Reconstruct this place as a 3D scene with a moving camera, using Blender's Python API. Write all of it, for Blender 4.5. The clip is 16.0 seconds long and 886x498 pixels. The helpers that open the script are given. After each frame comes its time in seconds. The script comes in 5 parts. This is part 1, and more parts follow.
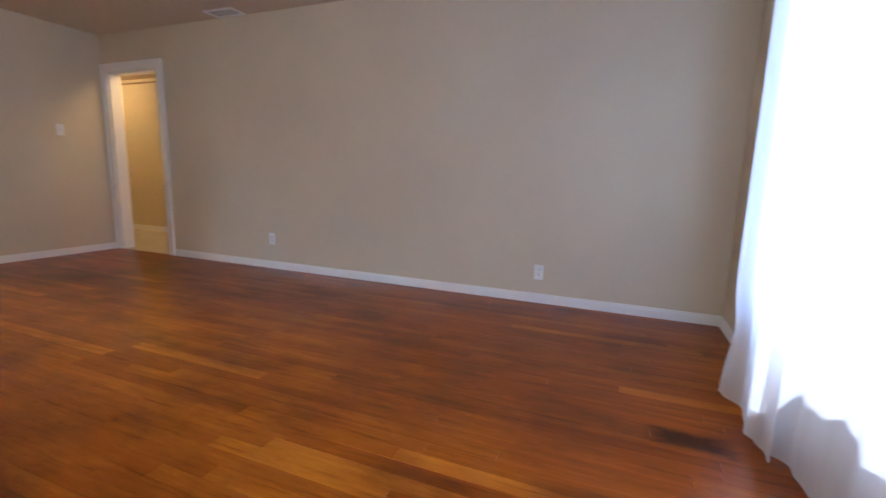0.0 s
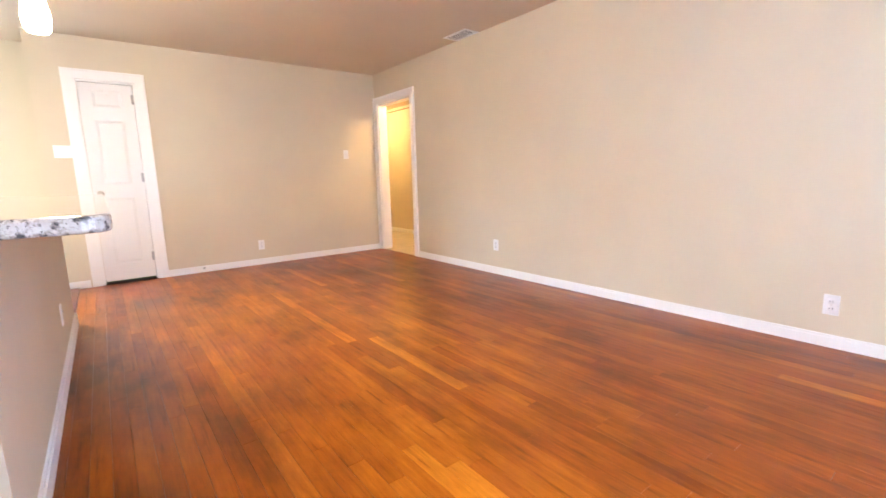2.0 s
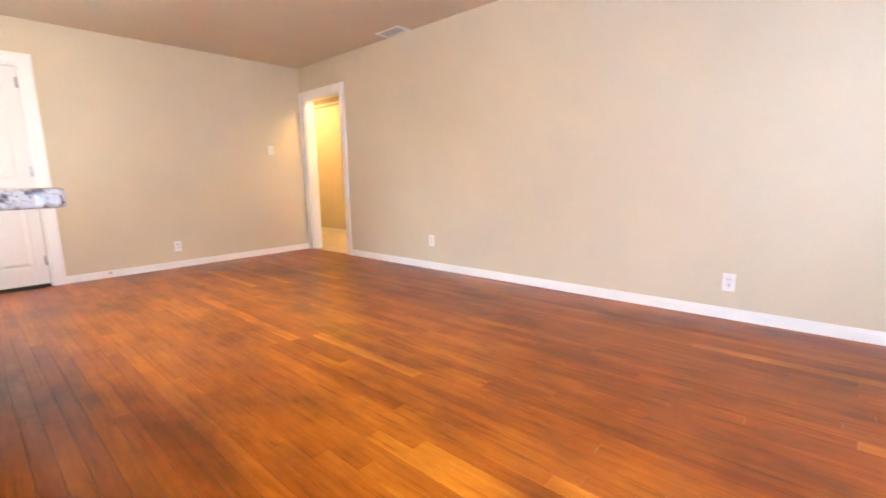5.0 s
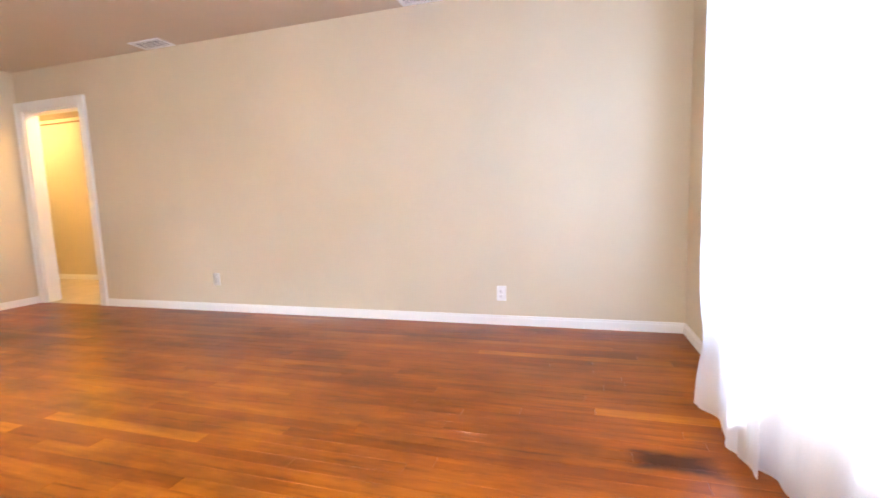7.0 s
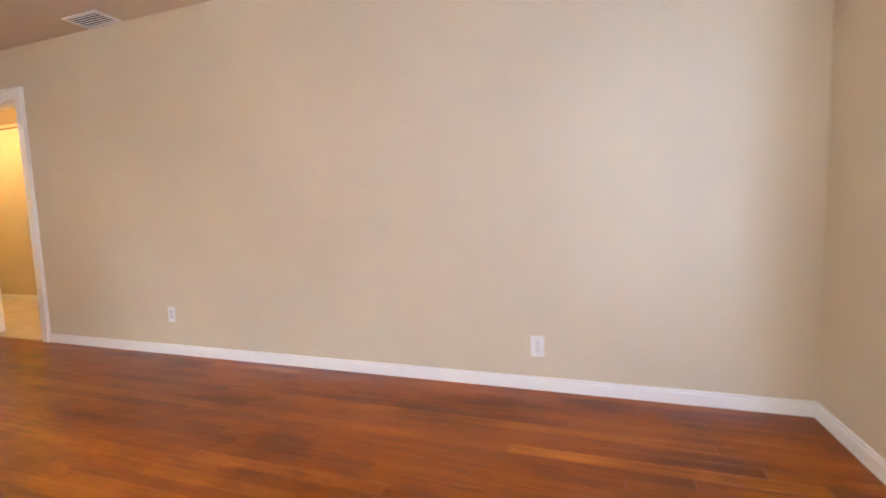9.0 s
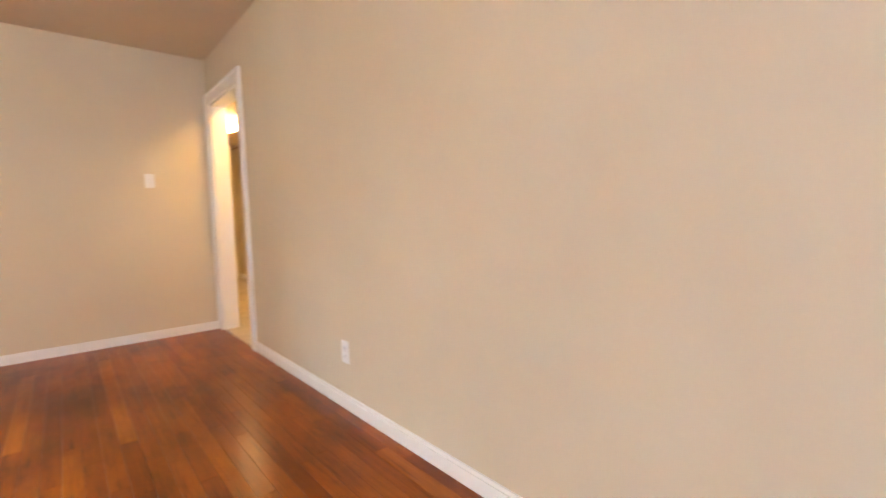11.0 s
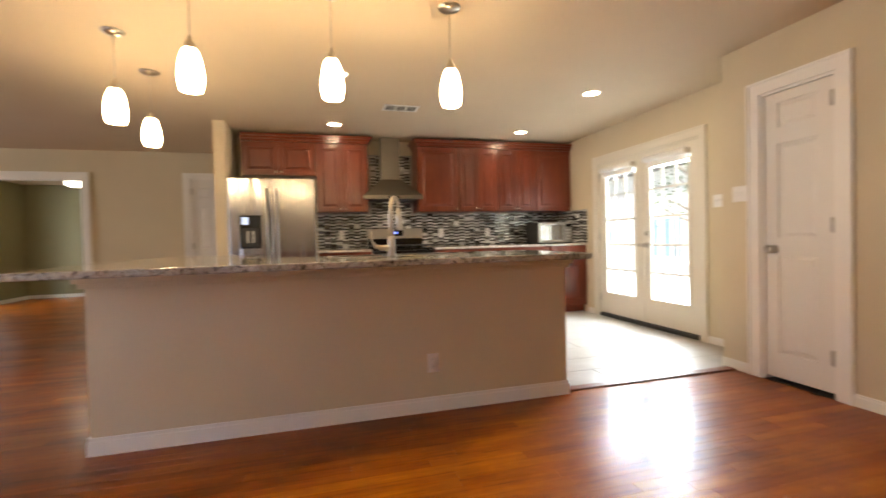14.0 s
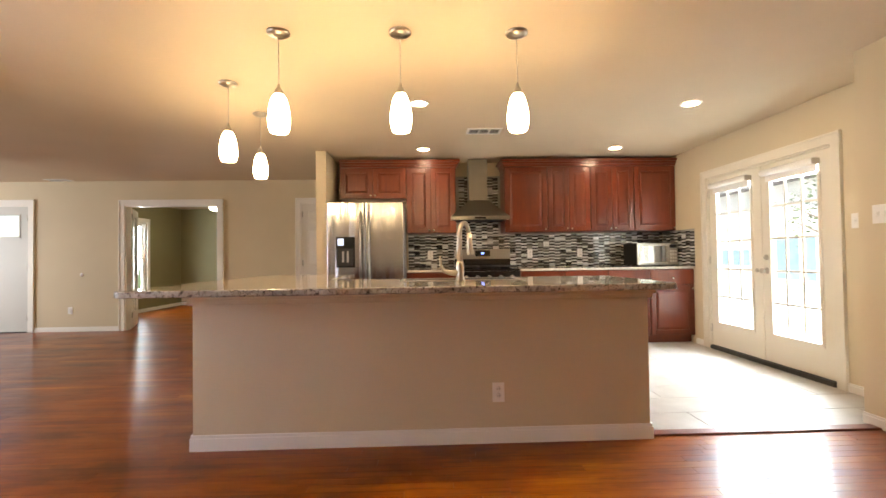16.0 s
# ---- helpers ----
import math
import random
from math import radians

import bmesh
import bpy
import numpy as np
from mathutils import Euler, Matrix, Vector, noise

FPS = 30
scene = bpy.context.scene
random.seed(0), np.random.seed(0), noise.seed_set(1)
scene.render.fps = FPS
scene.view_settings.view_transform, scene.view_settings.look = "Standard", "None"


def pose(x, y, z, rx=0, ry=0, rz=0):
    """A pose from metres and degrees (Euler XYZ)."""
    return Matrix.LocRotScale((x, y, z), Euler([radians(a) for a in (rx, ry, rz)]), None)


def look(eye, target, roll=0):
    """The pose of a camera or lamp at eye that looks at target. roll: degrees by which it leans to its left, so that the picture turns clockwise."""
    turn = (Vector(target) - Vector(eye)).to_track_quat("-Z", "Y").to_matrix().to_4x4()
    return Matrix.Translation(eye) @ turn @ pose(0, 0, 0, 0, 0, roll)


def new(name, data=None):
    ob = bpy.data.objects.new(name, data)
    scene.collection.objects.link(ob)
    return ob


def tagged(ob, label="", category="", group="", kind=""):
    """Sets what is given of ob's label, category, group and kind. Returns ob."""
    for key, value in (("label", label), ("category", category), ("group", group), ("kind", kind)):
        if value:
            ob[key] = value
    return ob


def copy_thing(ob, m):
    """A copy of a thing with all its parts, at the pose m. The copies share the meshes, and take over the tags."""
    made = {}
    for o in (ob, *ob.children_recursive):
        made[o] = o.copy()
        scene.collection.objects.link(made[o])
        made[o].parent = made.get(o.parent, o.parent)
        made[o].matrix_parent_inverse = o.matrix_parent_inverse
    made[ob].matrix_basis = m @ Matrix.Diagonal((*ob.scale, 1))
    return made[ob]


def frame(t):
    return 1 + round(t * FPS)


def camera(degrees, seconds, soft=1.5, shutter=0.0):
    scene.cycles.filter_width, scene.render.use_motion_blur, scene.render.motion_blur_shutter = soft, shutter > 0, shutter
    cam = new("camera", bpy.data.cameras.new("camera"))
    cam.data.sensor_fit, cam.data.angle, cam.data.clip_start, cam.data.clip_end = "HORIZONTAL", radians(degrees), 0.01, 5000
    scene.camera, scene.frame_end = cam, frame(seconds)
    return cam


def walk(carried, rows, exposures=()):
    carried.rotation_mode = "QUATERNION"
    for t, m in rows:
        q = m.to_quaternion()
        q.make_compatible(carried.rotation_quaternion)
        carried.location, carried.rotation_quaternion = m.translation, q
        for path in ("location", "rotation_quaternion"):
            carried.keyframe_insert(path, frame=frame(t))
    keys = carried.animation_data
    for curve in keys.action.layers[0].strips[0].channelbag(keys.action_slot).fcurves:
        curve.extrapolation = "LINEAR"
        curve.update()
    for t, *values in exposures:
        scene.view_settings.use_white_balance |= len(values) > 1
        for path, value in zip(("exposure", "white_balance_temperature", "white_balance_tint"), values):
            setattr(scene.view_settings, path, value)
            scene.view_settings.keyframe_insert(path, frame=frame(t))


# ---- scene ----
cam = camera(90.6, 16.0, shutter=0.5)
PATH = [
    (0, (-3.087, 3.392, 0.963), (-2.356, 1.559, 0.635), 1.6),
    (0.5, (-3.091, 3.313, 0.985), (-2.121, 1.596, 0.649), 0.0),
    (1, (-3.062, 3.231, 1.002), (-1.883, 1.649, 0.676), -1.1),
    (1.5, (-3.077, 3.189, 1.001), (-1.651, 1.825, 0.675), -0.7),
    (2, (-3.097, 3.152, 1.004), (-1.532, 1.949, 0.68), -1.5),
    (2.5, (-3.11, 3.146, 1.009), (-1.508, 1.989, 0.698), -1.7),
    (3, (-3.111, 3.15, 1.012), (-1.498, 2.008, 0.708), -1.5),
    (3.2, (-3.107, 3.162, 1.013), (-1.494, 2.019, 0.712), -1.4),
    (5.3, (-3.034, 3.292, 0.948), (-1.815, 1.74, 0.623), -1.2),
    (5.5, (-3.049, 3.294, 0.948), (-1.912, 1.68, 0.625), -1.2),
    (6, (-3.027, 3.291, 0.938), (-2.078, 1.555, 0.644), -1.0),
    (6.5, (-3.046, 3.272, 0.946), (-2.28, 1.443, 0.684), -1.4),
    (7, (-3.066, 3.255, 0.951), (-2.497, 1.35, 0.734), -1.9),
    (7.5, (-3.09, 3.216, 0.954), (-2.63, 1.279, 0.758), -2.5),
    (8, (-3.06, 3.075, 0.964), (-2.626, 1.138, 0.723), -3.4),
    (8.2, (-3.021, 2.941, 0.998), (-2.569, 1.006, 0.771), -3.0),
    (10.5, (-2.196, 1.358, 1.0), (-0.954, -0.206, 0.898), -1.7),
    (11, (-1.896, 1.055, 0.983), (-0.388, -0.251, 0.83), -1.6),
    (11.5, (-1.63, 0.826, 1.03), (0.204, 0.05, 0.845), -0.8),
    (12, (-1.282, 0.76, 1.051), (0.712, 0.672, 0.924), -0.9),
    (12.5, (-0.992, 0.667, 0.996), (0.863, 1.408, 0.896), -2.4),
    (13, (-0.847, 0.662, 1.021), (0.588, 2.045, 0.854), -0.0),
    (13.5, (-0.662, 0.745, 1.034), (0.337, 2.474, 0.931), 0.5),
    (14, (-0.541, 0.822, 1.049), (-0.008, 2.749, 1.005), -1.4),
    (14.5, (-0.419, 0.807, 1.06), (-0.255, 2.8, 1.006), 0.5),
    (15, (-0.318, 0.805, 1.083), (-0.273, 2.804, 1.052), -0.3),
    (15.5, (-0.281, 0.807, 1.084), (-0.247, 2.806, 1.09), -0.6),
    (16, (-0.313, 0.796, 1.102), (-0.244, 2.795, 1.141), -0.8),
]
walk(cam, [(t, look(e, a, r)) for t, e, a, r in PATH],
     exposures=[(0, 0.58, 4950, 11), (0.5, 1.24, 4950, 9), (1, 1.62, 5150, 9), (1.5, 1.92, 5300, 10), (2, 2.08, 5400, 10), (3, 2.15, 5400, 10), (6, 2.06, 5500, 10), (7.5, 1.95, 5450, 10), (8, 1.66, 5550, 11), (8.2, 1.58, 5550, 11),
                (10.3, 1.74, 5600, 10), (11, 1.76, 5850, 9), (12, 1.72, 6200, 8), (12.5, 1.66, 6300, 8), (13, 1.36, 6400, 8), (13.5, 1.12, 6700, 11), (14, 0.90, 6850, 12), (14.5, 1.05, 6950, 12), (16, 1.13, 7000, 12)])

# ---- plan ----
EX, WX, KX = 2.49, -3.80, 2.985      # east wall, west wall, kitchen east wall
NEY, KY, NY = 3.55, 6.84, 8.04       # jog in the east wall, kitchen back wall, far north wall
CZ = 2.41                            # ceiling
TH = 0.12                            # wall thickness
FARW = -10.2                         # west end of the far living area
JOGY = 4.3                           # north end of the near west wall

# ---- world and light ----
world = bpy.data.worlds.new("sky")
scene.world = world
world.use_nodes = True
wn = world.node_tree
sky = wn.nodes.new("ShaderNodeTexSky")
sky.sky_type, sky.sun_disc = "NISHITA", False
sky.sun_elevation, sky.sun_rotation = radians(53), radians(222)
bg = wn.nodes["Background"]
bg.inputs["Strength"].default_value = 0.15
wn.links.new(sky.outputs[0], bg.inputs["Color"])


def lamp(name, kind, m, energy, color, **more):
    data = bpy.data.lights.new(name, kind)
    data.energy, data.color = energy, color
    for key, value in more.items():
        if key == "size":
            data.shape, data.size, data.size_y = "RECTANGLE", value[0], value[1]
        if key == "radius":
            data.shadow_soft_size = value
        if key == "angle":
            data.angle = value
        if key == "cone":
            data.spot_size, data.spot_blend = value
    ob = new(name, data)
    ob.matrix_world = m
    return ob


lamp("sun", "SUN", look((0, 0, 0), (0.40, 0.45, -0.80)), 5.0, (1, 0.95, 0.86), angle=radians(0.5))
# daylight of the curtained window, and of the window of the far living area
lamp("window_daylight", "AREA", look((WX - 0.06, 1.97, 1.30), (0, 1.97, 1.26)), 36, (0.64, 0.75, 1.0), size=(1.64, 1.68))
lamp("far_window_daylight", "AREA", look((FARW - 0.06, 5.8, 1.3), (0, 5.8, 1.2)), 86, (0.78, 0.88, 1.0), size=(1.8, 1.5))
lamp("study_daylight", "AREA", look((-6.70, 10.34, 1.18), (-4, 10.4, 1.0)), 36, (0.85, 0.95, 1.0), size=(0.8, 1.5))
# unseen panel above the patio, added to boost daylight and its floor reflections
lamp("patio_sky_panel", "AREA", look((6.6, 7.8, 3.9), (0.8, 6.6, 0.3)), 3000, (0.76, 0.89, 1.0), size=(10.0, 3.0))

# ---- materials ----


def nodes_of(name):
    mat = bpy.data.materials.new(name)
    mat.use_nodes = True
    nt = mat.node_tree
    return mat, nt, nt.nodes["Principled BSDF"]


def add(nt, kind, **inputs):
    n = nt.nodes.new(kind)
    for k, v in inputs.items():
        n.inputs[k.replace("_", " ")].default_value = v
    return n


def coords(nt, scale=(1, 1, 1), world_space=True):
    src = nt.nodes.new("ShaderNodeNewGeometry").outputs["Position"] if world_space else nt.nodes.new("ShaderNodeTexCoord").outputs["Object"]
    mp = nt.nodes.new("ShaderNodeMapping")
    mp.inputs["Scale"].default_value = scale
    nt.links.new(src, mp.inputs["Vector"])
    return mp.outputs[0]


def tex(nt, vec, scale, detail=4.0, rough=0.55):
    n = add(nt, "ShaderNodeTexNoise", Scale=scale, Detail=detail, Roughness=rough)
    nt.links.new(vec, n.inputs["Vector"])
    return n.outputs["Fac"]


def ramp(nt, fac, stops, constant=False):
    r = nt.nodes.new("ShaderNodeValToRGB")
    if constant:
        r.color_ramp.interpolation = "CONSTANT"
    els = r.color_ramp.elements
    while len(els) < len(stops):
        els.new(0.5)
    for e, (p, c) in zip(els, stops):
        e.position, e.color = p, (*c, 1)
    nt.links.new(fac, r.inputs["Fac"])
    return r.outputs["Color"]


def mix(nt, fac, a, b, kind="MIX"):
    n = nt.nodes.new("ShaderNodeMix")
    n.data_type, n.blend_type = "RGBA", kind
    for sock, v in ((n.inputs["Factor"], fac), (n.inputs[6], a), (n.inputs[7], b)):
        if isinstance(v, bpy.types.NodeSocket):
            nt.links.new(v, sock)
        else:
            sock.default_value = v if isinstance(v, float) else (*v, 1)
    return n.outputs[2]


def math_node(nt, op, a, b):
    n = nt.nodes.new("ShaderNodeMath")
    n.operation = op
    for sock, v in ((n.inputs[0], a), (n.inputs[1], b)):
        if isinstance(v, bpy.types.NodeSocket):
            nt.links.new(v, sock)
        else:
            sock.default_value = v
    return n.outputs[0]


def bump(nt, bsdf, height, strength, dist=0.01):
    b = add(nt, "ShaderNodeBump", Strength=strength, Distance=dist)
    nt.links.new(height, b.inputs["Height"])
    nt.links.new(b.outputs[0], bsdf.inputs["Normal"])


def painted(name, color, rough=0.6, vary=0.06, relief=0.12, grain=220.0):
    mat, nt, p = nodes_of(name)
    v = coords(nt)
    big = tex(nt, v, 0.9, 3)
    low = tuple(c * (1 - vary) for c in color)
    high = tuple(min(1, c * (1 + vary)) for c in color)
    nt.links.new(ramp(nt, big, [(0.3, low), (0.7, high)]), p.inputs["Base Color"])
    p.inputs["Roughness"].default_value = rough
    bump(nt, p, tex(nt, v, grain, 2), relief, 0.002)
    return mat


def plain(name, color, rough=0.5, metal=0.0, vary=0.08, scale=30.0, relief=0.0):
    mat, nt, p = nodes_of(name)
    v = coords(nt, world_space=False)
    f = tex(nt, v, scale)
    nt.links.new(ramp(nt, f, [(0.3, tuple(c * (1 - vary) for c in color)), (0.7, tuple(min(1, c * (1 + vary)) for c in color))]), p.inputs["Base Color"])
    p.inputs["Roughness"].default_value, p.inputs["Metallic"].default_value = rough, metal
    if relief:
        bump(nt, p, f, relief, 0.003)
    return mat


def glowing(name, color, strength):
    mat, nt, p = nodes_of(name)
    p.inputs["Base Color"].default_value = (*color, 1)
    p.inputs["Emission Color"].default_value = (*color, 1)
    p.inputs["Emission Strength"].default_value = strength
    return mat


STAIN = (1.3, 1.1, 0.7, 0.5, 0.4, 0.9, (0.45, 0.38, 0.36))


def plank_wood(name, per_object):
    mat, nt, p = nodes_of(name)
    rnd = nt.nodes.new("ShaderNodeObjectInfo").outputs["Random"] if per_object else nt.nodes.new("ShaderNodeNewGeometry").outputs["Random Per Island"]
    v = coords(nt, (0.7, 9.5, 1))
    off = nt.nodes.new("ShaderNodeVectorMath")
    off.operation = "ADD"
    comb = nt.nodes.new("ShaderNodeCombineXYZ")
    nt.links.new(math_node(nt, "MULTIPLY", rnd, 37.0), comb.inputs[0])
    nt.links.new(v, off.inputs[0])
    nt.links.new(comb.outputs[0], off.inputs[1])
    grain = tex(nt, off.outputs[0], 4.0, 6, 0.6)
    fine = tex(nt, off.outputs[0], 26.0, 3, 0.6)
    board = ramp(nt, rnd, [(0.0, (0.225, 0.045, 0.0016)), (0.15, (0.265, 0.057, 0.0018)), (0.55, (0.295, 0.068, 0.0021)), (0.88, (0.33, 0.081, 0.0026)), (0.94, (0.39, 0.102, 0.0036)), (1.0, (0.45, 0.132, 0.0055))])
    streak = ramp(nt, grain, [(0.26, (0.45, 0.36, 0.30)), (0.42, (0.90, 0.87, 0.84)), (0.58, (1.04, 1.05, 1.03)), (0.70, (1.2, 1.28, 1.26)), (0.8, (1.45, 1.6, 1.6))])
    col = mix(nt, 1.0, board, streak, "MULTIPLY")
    col = mix(nt, 0.25, col, ramp(nt, fine, [(0.3, (0.5, 0.45, 0.45)), (0.6, (1, 1, 1))]), "MULTIPLY")
    stain = ramp(nt, tex(nt, coords(nt, (0.7, 1.5, 1)), 1.7, 5, 0.6), [(0.33, (0.30, 0.22, 0.17)), (0.5, (0.90, 0.86, 0.83)), (0.66, (1.2, 1.24, 1.2))])
    col = mix(nt, 0.75, col, stain, "MULTIPLY")
    # finish worn pale golden along the walked way, brighter mid-floor light painted in; one old dark water stain
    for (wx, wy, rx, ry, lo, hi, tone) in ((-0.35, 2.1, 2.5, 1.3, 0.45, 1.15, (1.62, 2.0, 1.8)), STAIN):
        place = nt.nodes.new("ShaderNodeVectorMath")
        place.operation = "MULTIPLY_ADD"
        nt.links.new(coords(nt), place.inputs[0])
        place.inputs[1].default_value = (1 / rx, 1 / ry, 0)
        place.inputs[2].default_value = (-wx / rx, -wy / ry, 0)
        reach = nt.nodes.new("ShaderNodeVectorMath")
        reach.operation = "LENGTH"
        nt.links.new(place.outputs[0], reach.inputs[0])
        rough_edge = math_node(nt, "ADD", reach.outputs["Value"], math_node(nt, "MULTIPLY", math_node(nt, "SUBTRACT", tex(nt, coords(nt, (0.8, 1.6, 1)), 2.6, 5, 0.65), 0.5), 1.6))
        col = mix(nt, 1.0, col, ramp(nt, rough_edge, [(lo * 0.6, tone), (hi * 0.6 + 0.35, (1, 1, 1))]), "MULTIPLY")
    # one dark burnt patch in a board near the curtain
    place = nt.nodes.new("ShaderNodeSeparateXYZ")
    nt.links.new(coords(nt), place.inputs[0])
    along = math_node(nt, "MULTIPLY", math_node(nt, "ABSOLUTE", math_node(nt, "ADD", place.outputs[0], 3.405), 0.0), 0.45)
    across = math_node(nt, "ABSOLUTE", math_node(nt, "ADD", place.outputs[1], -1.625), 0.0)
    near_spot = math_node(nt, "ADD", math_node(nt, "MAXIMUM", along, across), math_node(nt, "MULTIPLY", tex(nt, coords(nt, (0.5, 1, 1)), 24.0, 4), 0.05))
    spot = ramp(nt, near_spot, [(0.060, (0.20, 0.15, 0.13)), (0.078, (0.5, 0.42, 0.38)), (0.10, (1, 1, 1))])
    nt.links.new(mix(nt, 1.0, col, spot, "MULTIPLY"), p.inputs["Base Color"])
    rough = ramp(nt, tex(nt, coords(nt), 3.0, 5), [(0.3, (0.28,) * 3), (0.7, (0.35,) * 3)])
    nt.links.new(rough, p.inputs["Roughness"])
    p.inputs["Specular IOR Level"].default_value = 0.12
    p.inputs["Coat Weight"].default_value, p.inputs["Coat Roughness"].default_value = 0.3, 0.19
    bump(nt, p, grain, 0.05, 0.003)
    # the varnish lies uneven from board to board
    ripple = add(nt, "ShaderNodeBump", Strength=0.22, Distance=0.004)
    nt.links.new(tex(nt, off.outputs[0], 1.3, 4, 0.6), ripple.inputs["Height"])
    nt.links.new(ripple.outputs[0], p.inputs["Coat Normal"])
    return mat


def cherry_wood():
    mat, nt, p = nodes_of("cherry_wood")
    each = nt.nodes.new("ShaderNodeObjectInfo").outputs["Random"]
    v = coords(nt, (9, 9, 0.9))
    g = tex(nt, v, 2.6, 5, 0.6)
    col = ramp(nt, g, [(0.25, (0.112, 0.0155, 0.0042)), (0.5, (0.146, 0.0225, 0.0055)), (0.78, (0.182, 0.032, 0.0078))])
    cloud = tex(nt, coords(nt, (1, 1, 0.6)), 3.4, 4, 0.6)
    col = mix(nt, 0.6, col, ramp(nt, cloud, [(0.3, (0.62, 0.52, 0.5)), (0.7, (1.2, 1.15, 1.1))]), "MULTIPLY")
    nt.links.new(mix(nt, 1.0, col, ramp(nt, each, [(0.0, (0.84, 0.80, 0.8)), (1.0, (1.16, 1.14, 1.1))]), "MULTIPLY"), p.inputs["Base Color"])
    p.inputs["Roughness"].default_value = 0.3
    p.inputs["Coat Weight"].default_value, p.inputs["Coat Roughness"].default_value = 0.25, 0.2
    bump(nt, p, g, 0.02, 0.002)
    return mat


def granite_stone():
    mat, nt, p = nodes_of("granite")
    v = coords(nt)
    cloud = tex(nt, v, 9.0, 6, 0.65)
    col = ramp(nt, cloud, [(0.25, (0.16, 0.14, 0.12)), (0.42, (0.40, 0.365, 0.32)), (0.62, (0.58, 0.55, 0.50)), (0.85, (0.70, 0.68, 0.65))])
    speck = ramp(nt, tex(nt, v, 130.0, 3, 0.6), [(0.34, (0.12, 0.11, 0.12)), (0.43, (1, 1, 1))])
    blot = ramp(nt, tex(nt, v, 42.0, 5, 0.65), [(0.36, (0.05, 0.05, 0.06)), (0.43, (0.62, 0.58, 0.56)), (0.5, (1, 1, 1))])
    col = mix(nt, 0.8, col, speck, "MULTIPLY")
    nt.links.new(mix(nt, 0.9, col, blot, "MULTIPLY"), p.inputs["Base Color"])
    p.inputs["Roughness"].default_value = 0.05
    return mat


def brushed_steel(name="brushed_steel", color=(0.44, 0.42, 0.39), rough=0.3, wave=0.12, bands=9.0):
    mat, nt, p = nodes_of(name)
    v = coords(nt, (bands, bands, 0.35))
    g = tex(nt, coords(nt, (3, 3, 300)), 1.0, 3)
    nt.links.new(ramp(nt, g, [(0.3, tuple(c * 0.92 for c in color)), (0.7, color)]), p.inputs["Base Color"])
    p.inputs["Metallic"].default_value, p.inputs["Roughness"].default_value = 1.0, rough
    bump(nt, p, tex(nt, v, 1.0, 2), wave, 0.05)
    return mat


def mosaic(name, per_object, shades):
    mat, nt, p = nodes_of(name)
    rnd = nt.nodes.new("ShaderNodeObjectInfo").outputs["Random"] if per_object else nt.nodes.new("ShaderNodeNewGeometry").outputs["Random Per Island"]
    col = ramp(nt, rnd, shades, True)
    nt.links.new(mix(nt, 0.3, col, ramp(nt, tex(nt, coords(nt), 60.0, 3), [(0.3, (0.6, 0.6, 0.6)), (0.7, (1, 1, 1))]), "MULTIPLY"), p.inputs["Base Color"])
    p.inputs["Roughness"].default_value = 0.07
    return mat


def tile_stone(name, per_object):
    mat, nt, p = nodes_of(name)
    rnd = nt.nodes.new("ShaderNodeObjectInfo").outputs["Random"] if per_object else nt.nodes.new("ShaderNodeNewGeometry").outputs["Random Per Island"]
    v = coords(nt)
    cloud = tex(nt, v, 4.0, 6, 0.6)
    col = ramp(nt, cloud, [(0.25, (0.36, 0.325, 0.28)), (0.75, (0.50, 0.46, 0.41))])
    nt.links.new(mix(nt, 0.5, col, ramp(nt, rnd, [(0, (0.82, 0.82, 0.82)), (1, (1.05, 1.04, 1.02))]), "MULTIPLY"), p.inputs["Base Color"])
    p.inputs["Roughness"].default_value = 0.3
    bump(nt, p, tex(nt, v, 60.0, 3), 0.08, 0.002)
    return mat


def clear_glass():
    mat, nt, p = nodes_of("window_glass")
    p.inputs["Base Color"].default_value = (0.97, 0.99, 0.98, 1)
    p.inputs["Roughness"].default_value = 0.0
    p.inputs["Transmission Weight"].default_value, p.inputs["IOR"].default_value = 1.0, 1.45
    return mat


def sheer_cloth():
    mat, nt, p = nodes_of("sheer_cloth")
    nt.nodes.remove(p)
    v = coords(nt, (1, 1, 1))
    weave = tex(nt, v, 500.0, 2)
    dif = add(nt, "ShaderNodeBsdfDiffuse")
    tra = add(nt, "ShaderNodeBsdfTranslucent")
    col = ramp(nt, weave, [(0.3, (0.84, 0.84, 0.86)), (0.7, (0.93, 0.93, 0.94))])
    nt.links.new(col, dif.inputs["Color"])
    nt.links.new(col, tra.inputs["Color"])
    m = nt.nodes.new("ShaderNodeMixShader")
    m.inputs[0].default_value = 0.6
    nt.links.new(dif.outputs[0], m.inputs[1])
    nt.links.new(tra.outputs[0], m.inputs[2])
    nt.links.new(m.outputs[0], nt.nodes["Material Output"].inputs["Surface"])
    return mat


def foliage():
    mat, nt, p = nodes_of("leaves")
    rnd = nt.nodes.new("ShaderNodeNewGeometry").outputs["Random Per Island"]
    nt.links.new(ramp(nt, rnd, [(0, (0.09, 0.13, 0.06)), (0.6, (0.12, 0.17, 0.085)), (1, (0.17, 0.23, 0.12))]), p.inputs["Base Color"])
    p.inputs["Roughness"].default_value = 0.5
    return mat


